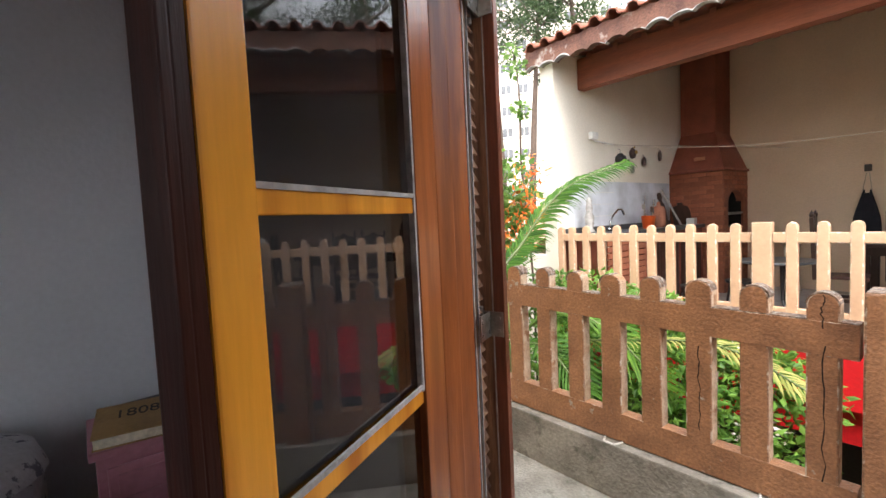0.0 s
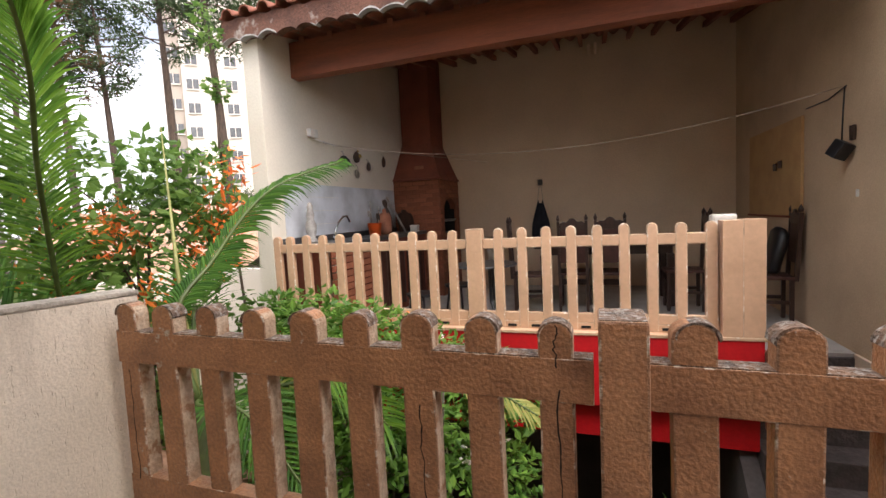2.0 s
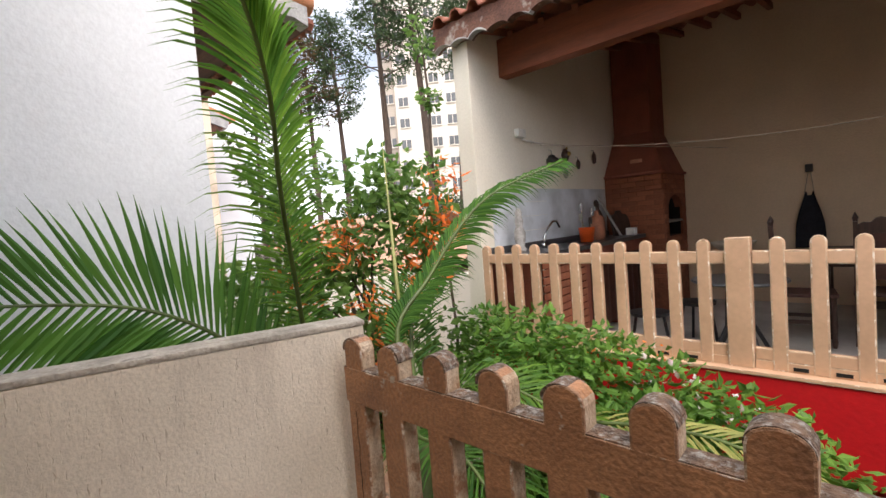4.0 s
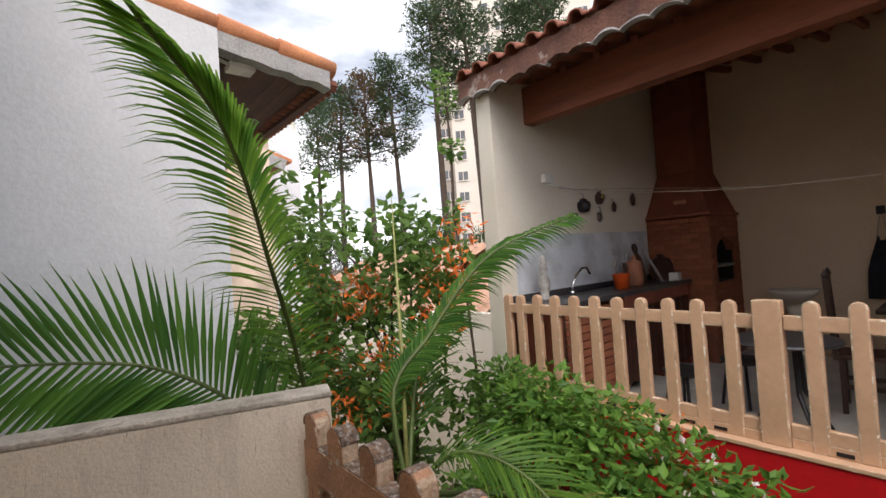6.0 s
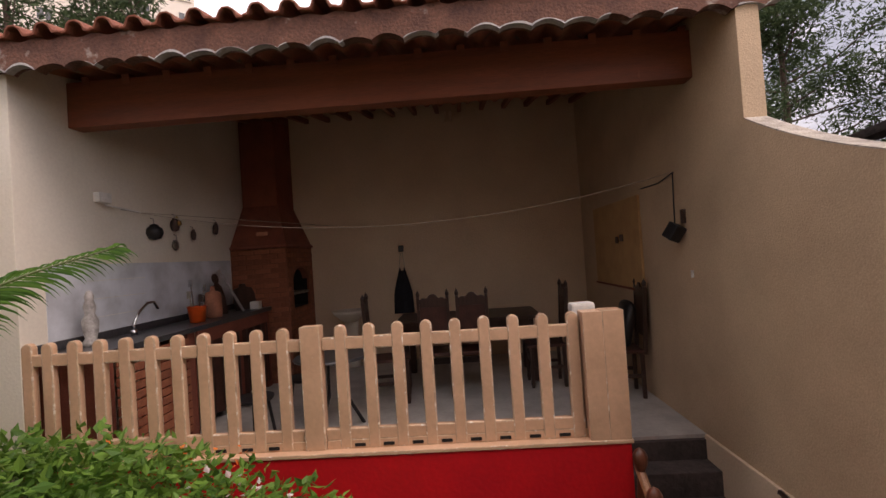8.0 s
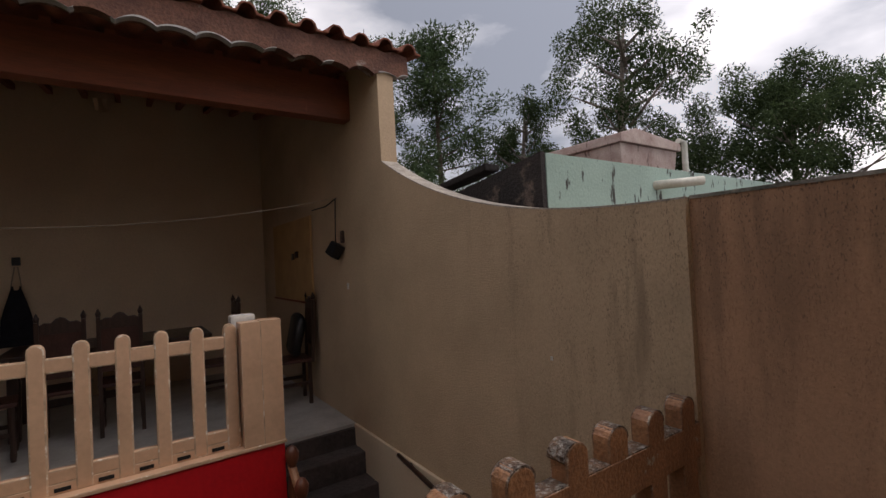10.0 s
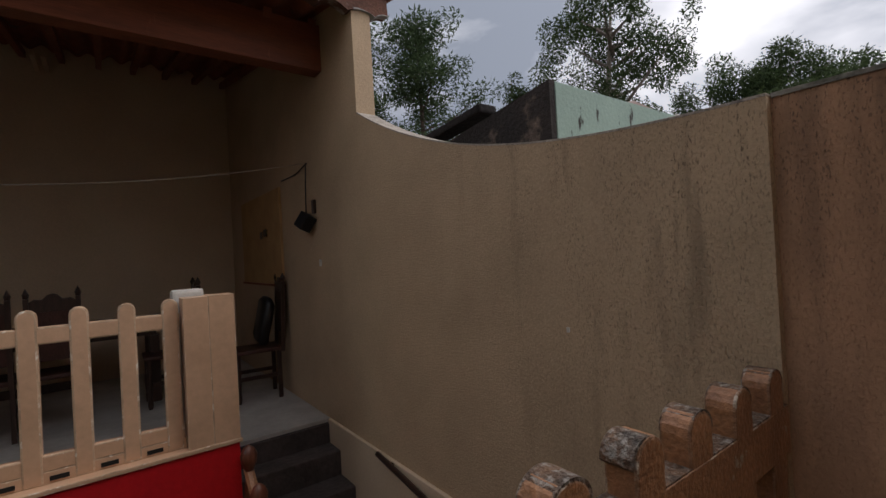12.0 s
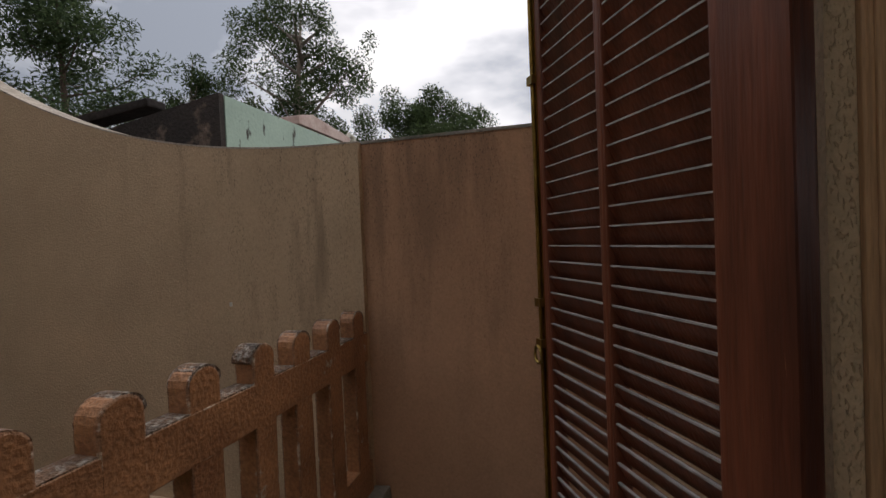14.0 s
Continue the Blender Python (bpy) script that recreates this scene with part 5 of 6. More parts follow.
for z in (1.0, 0.2, 1.9):
    for mm, lo, hi, y0 in ((m, -0.022, w - 0.012, -0.036), (m4, 0.012, w4 - 0.002, -0.008)):
        hg = Build().box(lo, hi, y0, y0 + 0.004, z - BALC - 0.066, z - BALC + 0.006)
        for sx, sz in ((0.15, -0.012), (0.15, -0.05), (0.8, -0.012), (0.8, -0.05)):
            hg.tube([(lo + (hi - lo) * sx, y0 + 0.001, z - BALC + sz), (lo + (hi - lo) * sx, y0 - 0.003, z - BALC + sz)], 0.006, 8)
        if mm is m4:
            hg.tube([(0.004, -0.012, z - BALC - 0.08), (0.004, -0.012, z - BALC + 0.02)], 0.009, 10)
        hg.v = [tuple(mm @ Vector(p)) for p in hg.v]
        part("hinge", hg, M_STEEL, ls, "dull steel hinge")
rs = thing("louvred_shutter", "dark red-brown louvred shutter with a brass bolt, standing open", "shutter")
m, w = along((0.414, 0.735), (0.90, 1.015), BALC + 0.03)
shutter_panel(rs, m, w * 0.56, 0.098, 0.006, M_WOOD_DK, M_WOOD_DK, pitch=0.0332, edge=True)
m2, _ = along((0.414 + 0.486 * 0.56, 0.735 + 0.28 * 0.56), (0.90, 1.015), BALC + 0.03)
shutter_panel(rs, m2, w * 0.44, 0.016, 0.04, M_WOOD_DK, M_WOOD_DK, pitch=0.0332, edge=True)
m3, _ = along((0.90, 1.015), (0.414, 0.735), 0)
b = Build().box(0.0, 0.02, -0.019, -0.017, 0.3, 2.1).tube([(0.01, -0.023, 0.6), (0.01, -0.023, 2.05)], 0.004, 8)
for z in (1.119, 1.6, 1.03):
    b.box(-0.002, 0.022, -0.03, -0.018, z - 0.009, z + 0.009)
b.v = [tuple(m3 @ Vector(p)) for p in b.v]
part("bolt", b, M_BRASS, rs, "long brass bolt")
rg = Build().tube([(0.01 + 0.015 * math.cos(a), -0.032, 1.005 + 0.019 * math.sin(a)) for a in [k * math.pi / 6 for k in range(13)]], 0.0035, 6, False)
rg.v = [tuple(m3 @ Vector(p)) for p in rg.v]
part("ring", rg, M_BRASS, rs, "brass pull ring")

# ---- bedroom things ----
dr = thing("nightstand", "pink painted wooden nightstand by the bedroom wall", "nightstand", (-2.2, -0.02, BALC + 0.012))
part("body", Build().box(-0.2, 0.17, -0.17, 0.3, 0.04, 0.6), M_PINKWOOD, dr, bevel=0.006)
part("top", Build().box(-0.22, 0.19, -0.19, 0.32, 0.6, 0.63), M_PINKWOOD, dr, bevel=0.008)
dwr = part("drawer", Build().box(0.17, 0.185, -0.14, 0.27, 0.4, 0.56), M_PINKWOOD, dr, bevel=0.006)
part("moulding", Build().box(0.185, 0.192, -0.11, 0.24, 0.43, 0.44).box(0.185, 0.192, -0.11, 0.24, 0.52, 0.53).box(0.185, 0.192, -0.11, -0.1, 0.43, 0.53).box(0.185, 0.192, 0.23, 0.24, 0.43, 0.53), M_PINKWOOD, dwr)
part("cupboard_door", Build().box(0.17, 0.185, -0.14, 0.27, 0.07, 0.37), M_PINKWOOD, dr, bevel=0.006)
bk = thing("book", "thick ochre book lying on the nightstand", "book", (-2.11, -0.05, BALC + 0.642), turn=-8)
bk.matrix_world = pose(-2.11, -0.05, BALC + 0.666, 0, 12, -8)
part("page_block", Build().box(-0.1, 0.1, -0.13, 0.13, 0.004, 0.045), M_PAPER, bk)
part("cover", Build().box(-0.105, 0.105, -0.135, 0.135, 0.045, 0.05).box(-0.105, 0.105, -0.135, 0.135, 0, 0.004), M_COVER, bk)
cu = bpy.data.curves.new("book_title", "FONT")
cu.body, cu.size, cu.extrude = "1808", 0.075, 0.0006
cu.align_x = "CENTER"
cu.materials.append(M_INK)
tt = new("title", cu)
tt.parent = bk
tt.matrix_local = pose(-0.005, 0.0, 0.051, 0, 0, 90)
tagged(tt, "dark printed title")
solid("dark_folder", Build().box(-0.08, 0.14, -0.12, 0.12, 0.05, 0.086, pose(-2.33, -0.03, BALC + 0.592, 0, 0, 6)), M_BLACK, "dark folder beside the book on the nightstand", "folder", bevel=0.004)
bed = thing("bed", "bed with grey patterned linen by the wall", "bed")
part("mattress", Build().box(-2.48, -1.0, -2.1, -0.35, BALC + 0.3, BALC + 0.55), M_LINEN, bed, bevel=0.05)
part("base", Build().box(-2.46, -1.02, -2.08, -0.38, BALC + 0.01, BALC + 0.3), M_WOOD_D, bed)
part("pillow", Build().lathe([(0.0, 0), (0.2, 0.0), (0.3, 0.05), (0.27, 0.13), (0.1, 0.19), (0.0, 0.2)], (-2.2, -0.62, BALC + 0.54), 20), M_LINEN, bed, smooth=True)


# ---- neighbouring buildings ----
nb = thing("neighbour_house", "white gabled house with a terracotta tiled roof and brown soffit", "house")
# gable faces the balcony, eave runs away along -x
part("wall", Build().prism([(-6.0, GROUND), (2.05, GROUND), (2.05, 3.23), (-6.0, 4.44)], -9.5, -3.735, "x"), M_WHITEWALL, nb)
sl = -0.15
eave_y, eave_z = 2.86, 3.03


def nz(y):
    return eave_z + (y - eave_y) * sl


for k in range(7):
    ya = 2.05 + k * 0.122
    sof = Build().prism([(ya, nz(ya)), (ya + 0.118, nz(ya + 0.118)), (ya + 0.118, nz(ya + 0.118) + 0.02), (ya, nz(ya) + 0.02)], -9.5, -3.8, "x")
    part("soffit_board", sof, M_SOFFIT, nb)
rt2 = Build()
n = 60
vv = []
for j in range(2):
    y = (-1.6, 2.95)[j]
    for i in range(n * 4 + 1):
        x = -9.6 + i * (5.85 / (n * 4))
        vv.append((x, y, nz(y) + 0.1 + 0.03 * math.cos(2 * math.pi * i / 8)))
rt2.add(vv, [(i, i + 1, n * 4 + 2 + i, n * 4 + 1 + i) for i in range(n * 4)])
part("roof", rt2, M_TILE, nb, smooth=True)
vg = []
vb = []
for i in range(41):
    y = -1.6 + i * (4.48 / 40)
    vg.append((y, nz(y) + 0.10))
    vb.append((y, nz(y) - 0.04 - 0.022 * abs(math.sin(i * 1.45))))
part("verge", Build().prism(vg + vb[::-1], -3.86, -3.74, "x"), M_GREYMORTAR, nb, "grey mortar verge")
for k in range(11):
    ya = -1.72 + k * 0.42
    yb2 = ya + 0.46
    part("ridge_tile", Build().tube([(-3.8, ya, nz(ya) + 0.13), (-3.8, yb2, nz(yb2) + 0.125)], [0.085, 0.075], 10), M_TILE_O, nb, "orange clay verge tile", smooth=True)
part("fascia", Build().box(-9.5, -3.85, 2.86, 2.92, nz(2.9) - 0.04, nz(2.9) + 0.03), M_SOFFIT, nb)
wv = Build()
for i in range(50):
    x = -3.9 - i * 0.11
    wv.tube([(x, 2.8, nz(2.9) + 0.045), (x, 3.0, nz(3.0) + 0.045)], 0.055, 6)
part("eave_tiles", wv, M_TILE, nb, "terracotta tile ends along the eave")
part("floodlight", Build().box(-3.98, -3.84, 2.15, 2.33, nz(2.2) - 0.1, nz(2.2) - 0.06).tube([(-3.9, 2.05, nz(2.05) - 0.05), (-3.9, 2.2, nz(2.2) - 0.08)], 0.012, 6), M_WHITE, nb, "small white floodlight under the soffit")

h2 = thing("peach_house", "peach painted house with a small tiled canopy", "house")
part("wall", Build().box(-17, -11.5, -3, 5.1, GROUND, 5.15), M_PEACH, h2)
part("canopy", Build().prism([(5.102, 4.42), (5.68, 4.22), (5.68, 4.3), (5.102, 4.5)], -12.6, -11.52, "x"), M_TILE_O, h2, "small orange tiled canopy")
part("canopy_side", Build().prism([(5.102, 4.12), (5.46, 4.02), (5.55, 4.26), (5.102, 4.418)], -12.5, -11.5, "x"), M_GREYMORTAR, h2)
# dark triangle drawn below the canopy as its underside
part("canopy_bracket", Build().prism([(5.102, 3.82), (5.40, 4.03), (5.102, 4.118)], -12.4, -11.54, "x"), M_SOFFIT, h2)
h3 = thing("white_house", "white rendered house with a blue tank on its roof", "house")
part("wall", Build().box(-18, -13.2, 2, 6.58, GROUND, 5.66), M_WHITEWALL, h3)
part("tank", Build().lathe([(0.0, 0), (0.45, 0), (0.55, 0.45), (0.4, 0.55), (0.0, 0.6)], (-14.0, 6.05, 5.66), 20), M_BLUE, h3, "blue plastic water tank", smooth=True)
part("vent_pipe", Build().tube([(-13.3, 6.46, 5.6), (-13.3, 6.46, 6.1)], 0.11, 10).lathe([(0.0, 0), (0.22, 0), (0.2, 0.08), (0.0, 0.1)], (-13.3, 6.46, 6.1), 12), M_PIPE, h3, "grey vent pipe")


def low_house(at, sx, sy, h, wall, label):
    t = thing("low_house", label, "house", at, "low tiled houses")
    part("wall", Build().box(-sx, sx, -sy, sy, 0, h), wall, t)
    b = Build()
    n = int(2 * (sx + 0.3) / 0.055)
    vv = []
    for j, (y, z) in enumerate(((-sy - 0.35, h - 0.05), (0, h + sy * 0.45), (sy + 0.35, h - 0.05))):
        for i in range(n + 1):
            vv.append((-sx - 0.3 + 2 * (sx + 0.3) * i / n, y, z + 0.03 * math.cos(i * math.pi / 2)))
    b.add(vv, [(j * (n + 1) + i, j * (n + 1) + i + 1, (j + 1) * (n + 1) + i + 1, (j + 1) * (n + 1) + i) for j in range(2) for i in range(n)])
    part("roof", b, M_TILE_P, t, "faded orange terracotta roof", smooth=True)
    return t


low_house((-9.2, 8.8, GROUND), 2.6, 1.8, 3.1, M_CREAM_L, "low cream house with an orange tiled roof")
low_house((-15, 12.5, GROUND), 3.5, 2.4, 3.6, M_CREAM_L, "low cream house with an orange tiled roof far off")
low_house((-11.5, 17, GROUND), 3.5, 2.4, 3.4, M_WHITEWALL, "low white house with an orange tiled roof far off")
lean = thing("lean_to_roof", "small terracotta tiled lean-to roof in the yard", "roof")
b = Build()
vv = []
for j, (y, z) in enumerate(((2.15, -0.05), (3.3, -0.55))):
    for i in range(33):
        vv.append((-4.1 + i * 0.055, y, z + 0.03 * math.cos(i * math.pi / 2)))
b.add(vv, [(i, i + 1, 33 + i + 1, 33 + i) for i in range(32)])
part("tiles", b, M_TILE_P, lean, smooth=True)
part("wall", Build().box(-4.05, -2.45, 2.2, 3.1, GROUND, -0.62), M_PEACH, lean)
structure("wall_yard", Build().box(-7.2, -3.6, 6.6, 6.75, GROUND, 0.55).box(-7.2, -7.05, 2.2, 6.6, GROUND, 0.55), M_CREAM_L, "pale low yard wall behind the shrubs", "wall")

gh = thing("mint_house", "mint green house with a blackened side behind the boundary wall", "house")
part("wall", Build().box(2.0, 9.5, 2.78, 2.93, GROUND, 2.12), M_MINT, gh)
part("flat_roof", Build().box(2.0, 9.5, 2.93, 7.2, GROUND, 1.5).box(6.1, 7.5, 4.95, 6.3, 1.5, 2.12), M_MOSS, gh)
part("side_wall", Build().prism([(2.785, GROUND), (6.8, GROUND), (6.8, 1.55), (2.785, 2.125)], 1.96, 1.998, "x"), M_MOSS, gh, "blackened mouldy side wall")
part("roof_sheet", Build().prism([(3.25, 2.10), (3.25, 2.15), (5.5, 1.93), (5.5, 1.88)], 1.93, 2.06, "x"), M_SHEET, gh, "dark corrugated roof sheet", bevel=0.012)
part("water_tank", Build().add([(6.1, 4.95, 2.12), (7.5, 4.95, 2.12), (7.5, 6.3, 2.12), (6.1, 6.3, 2.12), (6.0, 4.88, 3.12), (7.6, 4.88, 3.12), (7.6, 6.38, 3.12), (6.0, 6.38, 3.12)],
     [(0, 3, 2, 1), (4, 5, 6, 7), (0, 1, 5, 4), (1, 2, 6, 5), (2, 3, 7, 6), (3, 0, 4, 7)]), M_TANK, gh, "stained grey water tank", bevel=0.02)
part("tank_lid", Build().prism([(5.95, 3.12), (7.65, 3.12), (7.65, 3.25), (6.35, 3.36), (5.95, 3.25)], 4.83, 6.43, "y"), M_TANK, gh, bevel=0.015)
part("tank_pipe", Build().tube([(7.6, 4.85, 3.3), (7.75, 4.82, 3.28), (7.75, 4.82, 2.1)], 0.05, 8), M_PIPE, gh)
part("drain_pipe", Build().tube([(3.15, 2.8, 1.985), (3.42, 2.56, 2.0)], 0.034, 12), M_PIPE, gh, "white drain pipe", smooth=True)


def tower(at, turn, w, d, h, mat, label, floors, cols):
    t = thing("apartment_tower", label, "tower", at, "apartment towers", turn)
    part("wall", Build().box(-w / 2, w / 2, -d / 2, d / 2, 0, h), mat, t)
    part("parapet", Build().box(-w / 2 - 0.15, w / 2 + 0.15, -d / 2 - 0.15, d / 2 + 0.15, h, h + 0.7), mat, t)
    pane = Build().box(-0.62, 0.62, -0.05, 0.05, 0, 1.15).mesh("window", M_DARKGLASS)
    sill = Build().box(-0.72, 0.72, -0.14, 0.04, -0.12, 0.0).mesh("sill", M_TOWER)
    bar = Build().box(-0.04, 0.04, -0.09, -0.04, 0, 1.15).mesh("mullion", M_TOWER)
    for f in range(floors):
        for c in range(cols):
            x = -w / 2 + (c + 0.5) * w / cols + (0.5 if c % 2 else -0.5)
            z = 3.4 + f * h / (floors + 0.6)
            wdw = part("window", pane, M_DARKGLASS, t)
            wdw.matrix_local = Matrix.Translation((x, -d / 2 - 0.03, z))
            for nm, me in (("sill", sill), ("mullion", bar)):
                o = part(nm, me, M_TOWER, wdw)
    return t


tower((-40.6, 51.3, GROUND), 38, 19, 9, 46, M_TOWER, "pale beige apartment tower with rows of small windows", 16, 6)
tower((-48.7, 45.5, GROUND), 38, 3.2, 9, 42, M_TOWER_B, "beige side block of the apartment tower", 14, 1)

# ---- plants ----
rng = np.random.default_rng(5)


def leaf_cloud(centres, radii, count, size, shape=(1.0, 0.5), flat=0.6, seed=1, droop=0.0):
    """Many small pointed leaves scattered in the shells of the given clumps. Returns vertices and faces."""
    g = np.random.default_rng(seed)
    c = np.array(centres, float)
    r = np.array(radii, float)
    if r.ndim == 1:
        r = np.repeat(r[:, None], 3, 1)
    vol = r.prod(1) ** (2 / 3)
    pick = g.choice(len(c), count, p=vol / vol.sum())
    d = g.normal(size=(count, 3))
    d /= np.linalg.norm(d, axis=1, keepdims=True)
    p = c[pick] + d * r[pick] * (g.random((count, 1)) ** 0.4)
    ax = g.normal(size=(count, 3)) * (1, 1, flat) + d * 0.7
    ax[:, 2] -= droop
    ax /= np.linalg.norm(ax, axis=1, keepdims=True)
    sd = np.cross(ax, g.normal(size=(count, 3)) * 0.6 + (0, 0, 1))
    sd /= np.linalg.norm(sd, axis=1, keepdims=True) + 1e-9
    up = np.cross(ax, sd)
    s = size * (0.65 + 0.7 * g.random((count, 1)))
    L, W = s * shape[0], s * shape[1] / 2
    a = p
    m1 = p + ax * L * 0.45 + sd * W + up * W * 0.35
    m2 = p + ax * L * 0.45 - sd * W + up * W * 0.35
    e = p + ax * L
    v = np.stack([a, m1, e, m2], 1).reshape(-1, 3)
    f = [(4 * i, 4 * i + 1, 4 * i + 2, 4 * i + 3) for i in range(count)]
    return v.tolist(), f


def frond(parent, pts, length, count, mat, droop=0.35, rise=0.15, width=0.022, seed=0, vee=0.5, sweep=0.8, roll=0.0, curl=0.35, closed=0.0):
    """Feather palm leaf: a midrib along a curve and narrow folded leaflets on both sides, one side closed towards the tip."""
    g = np.random.default_rng(seed)
    P = [Vector(p) for p in pts]

    def at(u):
        n = len(P) - 1
        k = min(int(u * n), n - 1)
        t = u * n - k
        a, b, c, d = P[max(k - 1, 0)], P[k], P[k + 1], P[min(k + 2, n)]
        return 0.5 * ((2 * b) + (c - a) * t + (2 * a - 5 * b + 4 * c - d) * t * t + (3 * b - a - 3 * c + d) * t ** 3)

    spine = [at(i / 24) for i in range(25)]
    v, f = [], []
    for i in range(count):
        u = 0.16 + 0.84 * (i + 0.5) / count
        p = at(u)
        tan = (at(min(u + 0.02, 1)) - at(u - 0.02)).normalized()
        side = tan.cross(Vector((0, 0, 1)))
        side = side.normalized() if side.length > 0.05 else Vector((1, 0, 0))
        nrm = side.cross(tan)
        side, nrm = side * math.cos(roll) + nrm * math.sin(roll), nrm * math.cos(roll) - side * math.sin(roll)
        prof = (math.sin(math.pi * min(1, (u - 0.08) * 1.02)) ** 0.55) if u < 0.99 else 0.35
        for s in (-1, 1):
            shut = closed * u * u if s < 0 else 0.0
            ln = length * max(0.25, prof) * (0.9 + 0.2 * g.random()) * (1 - 0.25 * shut)
            dirv = (side * s + tan * (sweep + curl * u * u + 3.0 * shut) + nrm * (vee + 0.2 * g.normal() * 0.4)).normalized()
            w = width * (0.8 + 0.4 * g.random())
            base = len(v)
            q = p.copy()
            wv = tan.cross(dirv).cross(dirv).normalized() * w
            fold = dirv.cross(wv).normalized() * w * 0.35
            segs = 5
            for k in range(segs + 1):
                t = k / segs
                ww = (0.35 + 1.3 * t) if t < 0.4 else (0.87 * (1 - t) / 0.6 + 0.02)
                v += [tuple(q - wv * ww * 0.5 + fold * ww), tuple(q), tuple(q + wv * ww * 0.5 + fold * ww)]
                dirk = (dirv + Vector((0, 0, -1)) * droop * 1.6 * t * t).normalized()
                q = q + dirk * ln / segs
            for k in range(segs):
                b = base + 3 * k
                f += [(b, b + 1, b + 4, b + 3), (b + 1, b + 2, b + 5, b + 4)]
    fr = part("frond", raw("frond", v, f, mat), mat, parent)
    part("midrib", Build().tube(spine, [0.016 * (1 - 0.8 * i / 24) + 0.002 for i in range(25)], 6), M_RACHIS, fr, "yellow-green midrib", smooth=True)
    return fr


palm = thing("palm_tree", "feathery green palm growing up beside the balcony", "palm")
C = Vector((-2.58, 2.6, 0.25))
part("trunk", Build().tube([(-2.62, 2.66, GROUND), (-2.6, 2.63, -1.0), C], [0.12, 0.1, 0.06], 10), M_STEM, palm, smooth=True)
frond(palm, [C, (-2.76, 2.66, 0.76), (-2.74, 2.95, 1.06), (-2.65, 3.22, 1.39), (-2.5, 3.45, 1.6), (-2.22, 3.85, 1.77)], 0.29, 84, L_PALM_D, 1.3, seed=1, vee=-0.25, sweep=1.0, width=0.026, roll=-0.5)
C2 = Vector((-3.0, 2.3, -0.1))
part("trunk", Build().tube([(-2.85, 2.5, GROUND), (-2.95, 2.38, -1.2), C2], [0.1, 0.08, 0.05], 10), M_STEM, palm, smooth=True)
frond(palm, [C2, (-3.2, 2.33, 0.5), (-2.98, 2.16, 1.12), (-2.6, 1.92, 1.58), (-2.25, 1.73, 1.89), (-2.05, 1.57, 2.1), (-1.88, 1.36, 2.25)], 0.40, 96, L_PALM, 0.9, seed=2, vee=0.05, sweep=0.4, width=0.02, curl=1.6, closed=0.9)
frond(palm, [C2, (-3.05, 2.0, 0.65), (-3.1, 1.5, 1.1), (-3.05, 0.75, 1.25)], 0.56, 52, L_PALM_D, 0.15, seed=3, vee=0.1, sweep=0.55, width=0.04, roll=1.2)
frond(palm, [C, (-2.3, 2.75, 0.5), (-1.9, 2.85, 0.45), (-1.45, 2.85, 0.1)], 0.5, 46, L_PALM, 0.6, seed=5, vee=0.2)
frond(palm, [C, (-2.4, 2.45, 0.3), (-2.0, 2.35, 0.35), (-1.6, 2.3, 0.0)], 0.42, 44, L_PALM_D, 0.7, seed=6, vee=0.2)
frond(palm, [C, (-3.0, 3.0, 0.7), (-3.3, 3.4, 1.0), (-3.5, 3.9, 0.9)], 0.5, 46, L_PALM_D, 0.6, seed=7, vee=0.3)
frond(palm, [C, (-1.9, 3.0, 0.3), (-1.15, 3.0, 0.4), (-0.6, 2.9, 0.22)], 0.25, 46, L_YELLOW, 0.8, seed=8, vee=0.1, width=0.026)
part("spear", Build().tube([C, (-3.0, 2.9, 1.0), (-3.12, 2.98, 2.0)], [0.016, 0.014, 0.003], 6), M_SPEAR, palm, "folded yellow-green spear leaf", smooth=True)

bush = thing("flowering_shrub", "dense glossy green shrub with white blossoms against the red parapet", "shrub")
cc = [(-2.9, 3.8, 0.32), (-2.5, 3.7, 0.36), (-2.0, 3.75, 0.3), (-1.55, 3.7, 0.2), (-1.25, 3.75, 0.08), (-2.2, 3.2, 0.05), (-1.7, 3.3, -0.1), (-1.3, 3.4, -0.3), (-2.6, 3.2, -0.3),
      (-2.0, 3.0, -0.7), (-1.5, 3.0, -1.0), (-1.2, 3.3, -1.1), (-1.0, 3.7, -0.6), (-3.1, 4.0, 0.35), (-2.4, 4.0, 0.3), (-1.0, 3.6, -1.3), (-1.8, 3.3, -1.5), (-1.02, 3.65, 0.1), (-0.85, 3.8, -0.1)]
rr = [0.36, 0.4, 0.36, 0.34, 0.3, 0.42, 0.42, 0.36, 0.45, 0.5, 0.45, 0.4, 0.3, 0.3, 0.3, 0.4, 0.5, 0.24, 0.22]
v, f = leaf_cloud(cc, rr, 15000, 0.078, (1.0, 0.52), 0.5, 11, 0.2)
part("leaves", raw("leaves", v, f, L_BUSH), L_BUSH, bush)
v, f = leaf_cloud([(-1.5, 3.7, 0.36), (-1.2, 3.7, 0.22), (-1.05, 3.45, -0.6), (-1.2, 3.25, -0.25), (-1.75, 3.72, 0.38), (-1.0, 3.55, -0.3)], [0.14, 0.13, 0.12, 0.12, 0.1, 0.1], 80, 0.042, (1.0, 0.7), 0.8, 12)
part("blossoms", raw("blossoms", v, f, L_WHITE), L_WHITE, bush, "white blossoms")
v, f = leaf_cloud([(-2.1, 4.0, 0.45), (-1.7, 4.05, 0.42), (-2.4, 4.0, 0.5), (-1.9, 3.9, 0.4)], [0.12, 0.14, 0.1, 0.1], 34, 0.04, (1.0, 0.6), 0.8, 13)
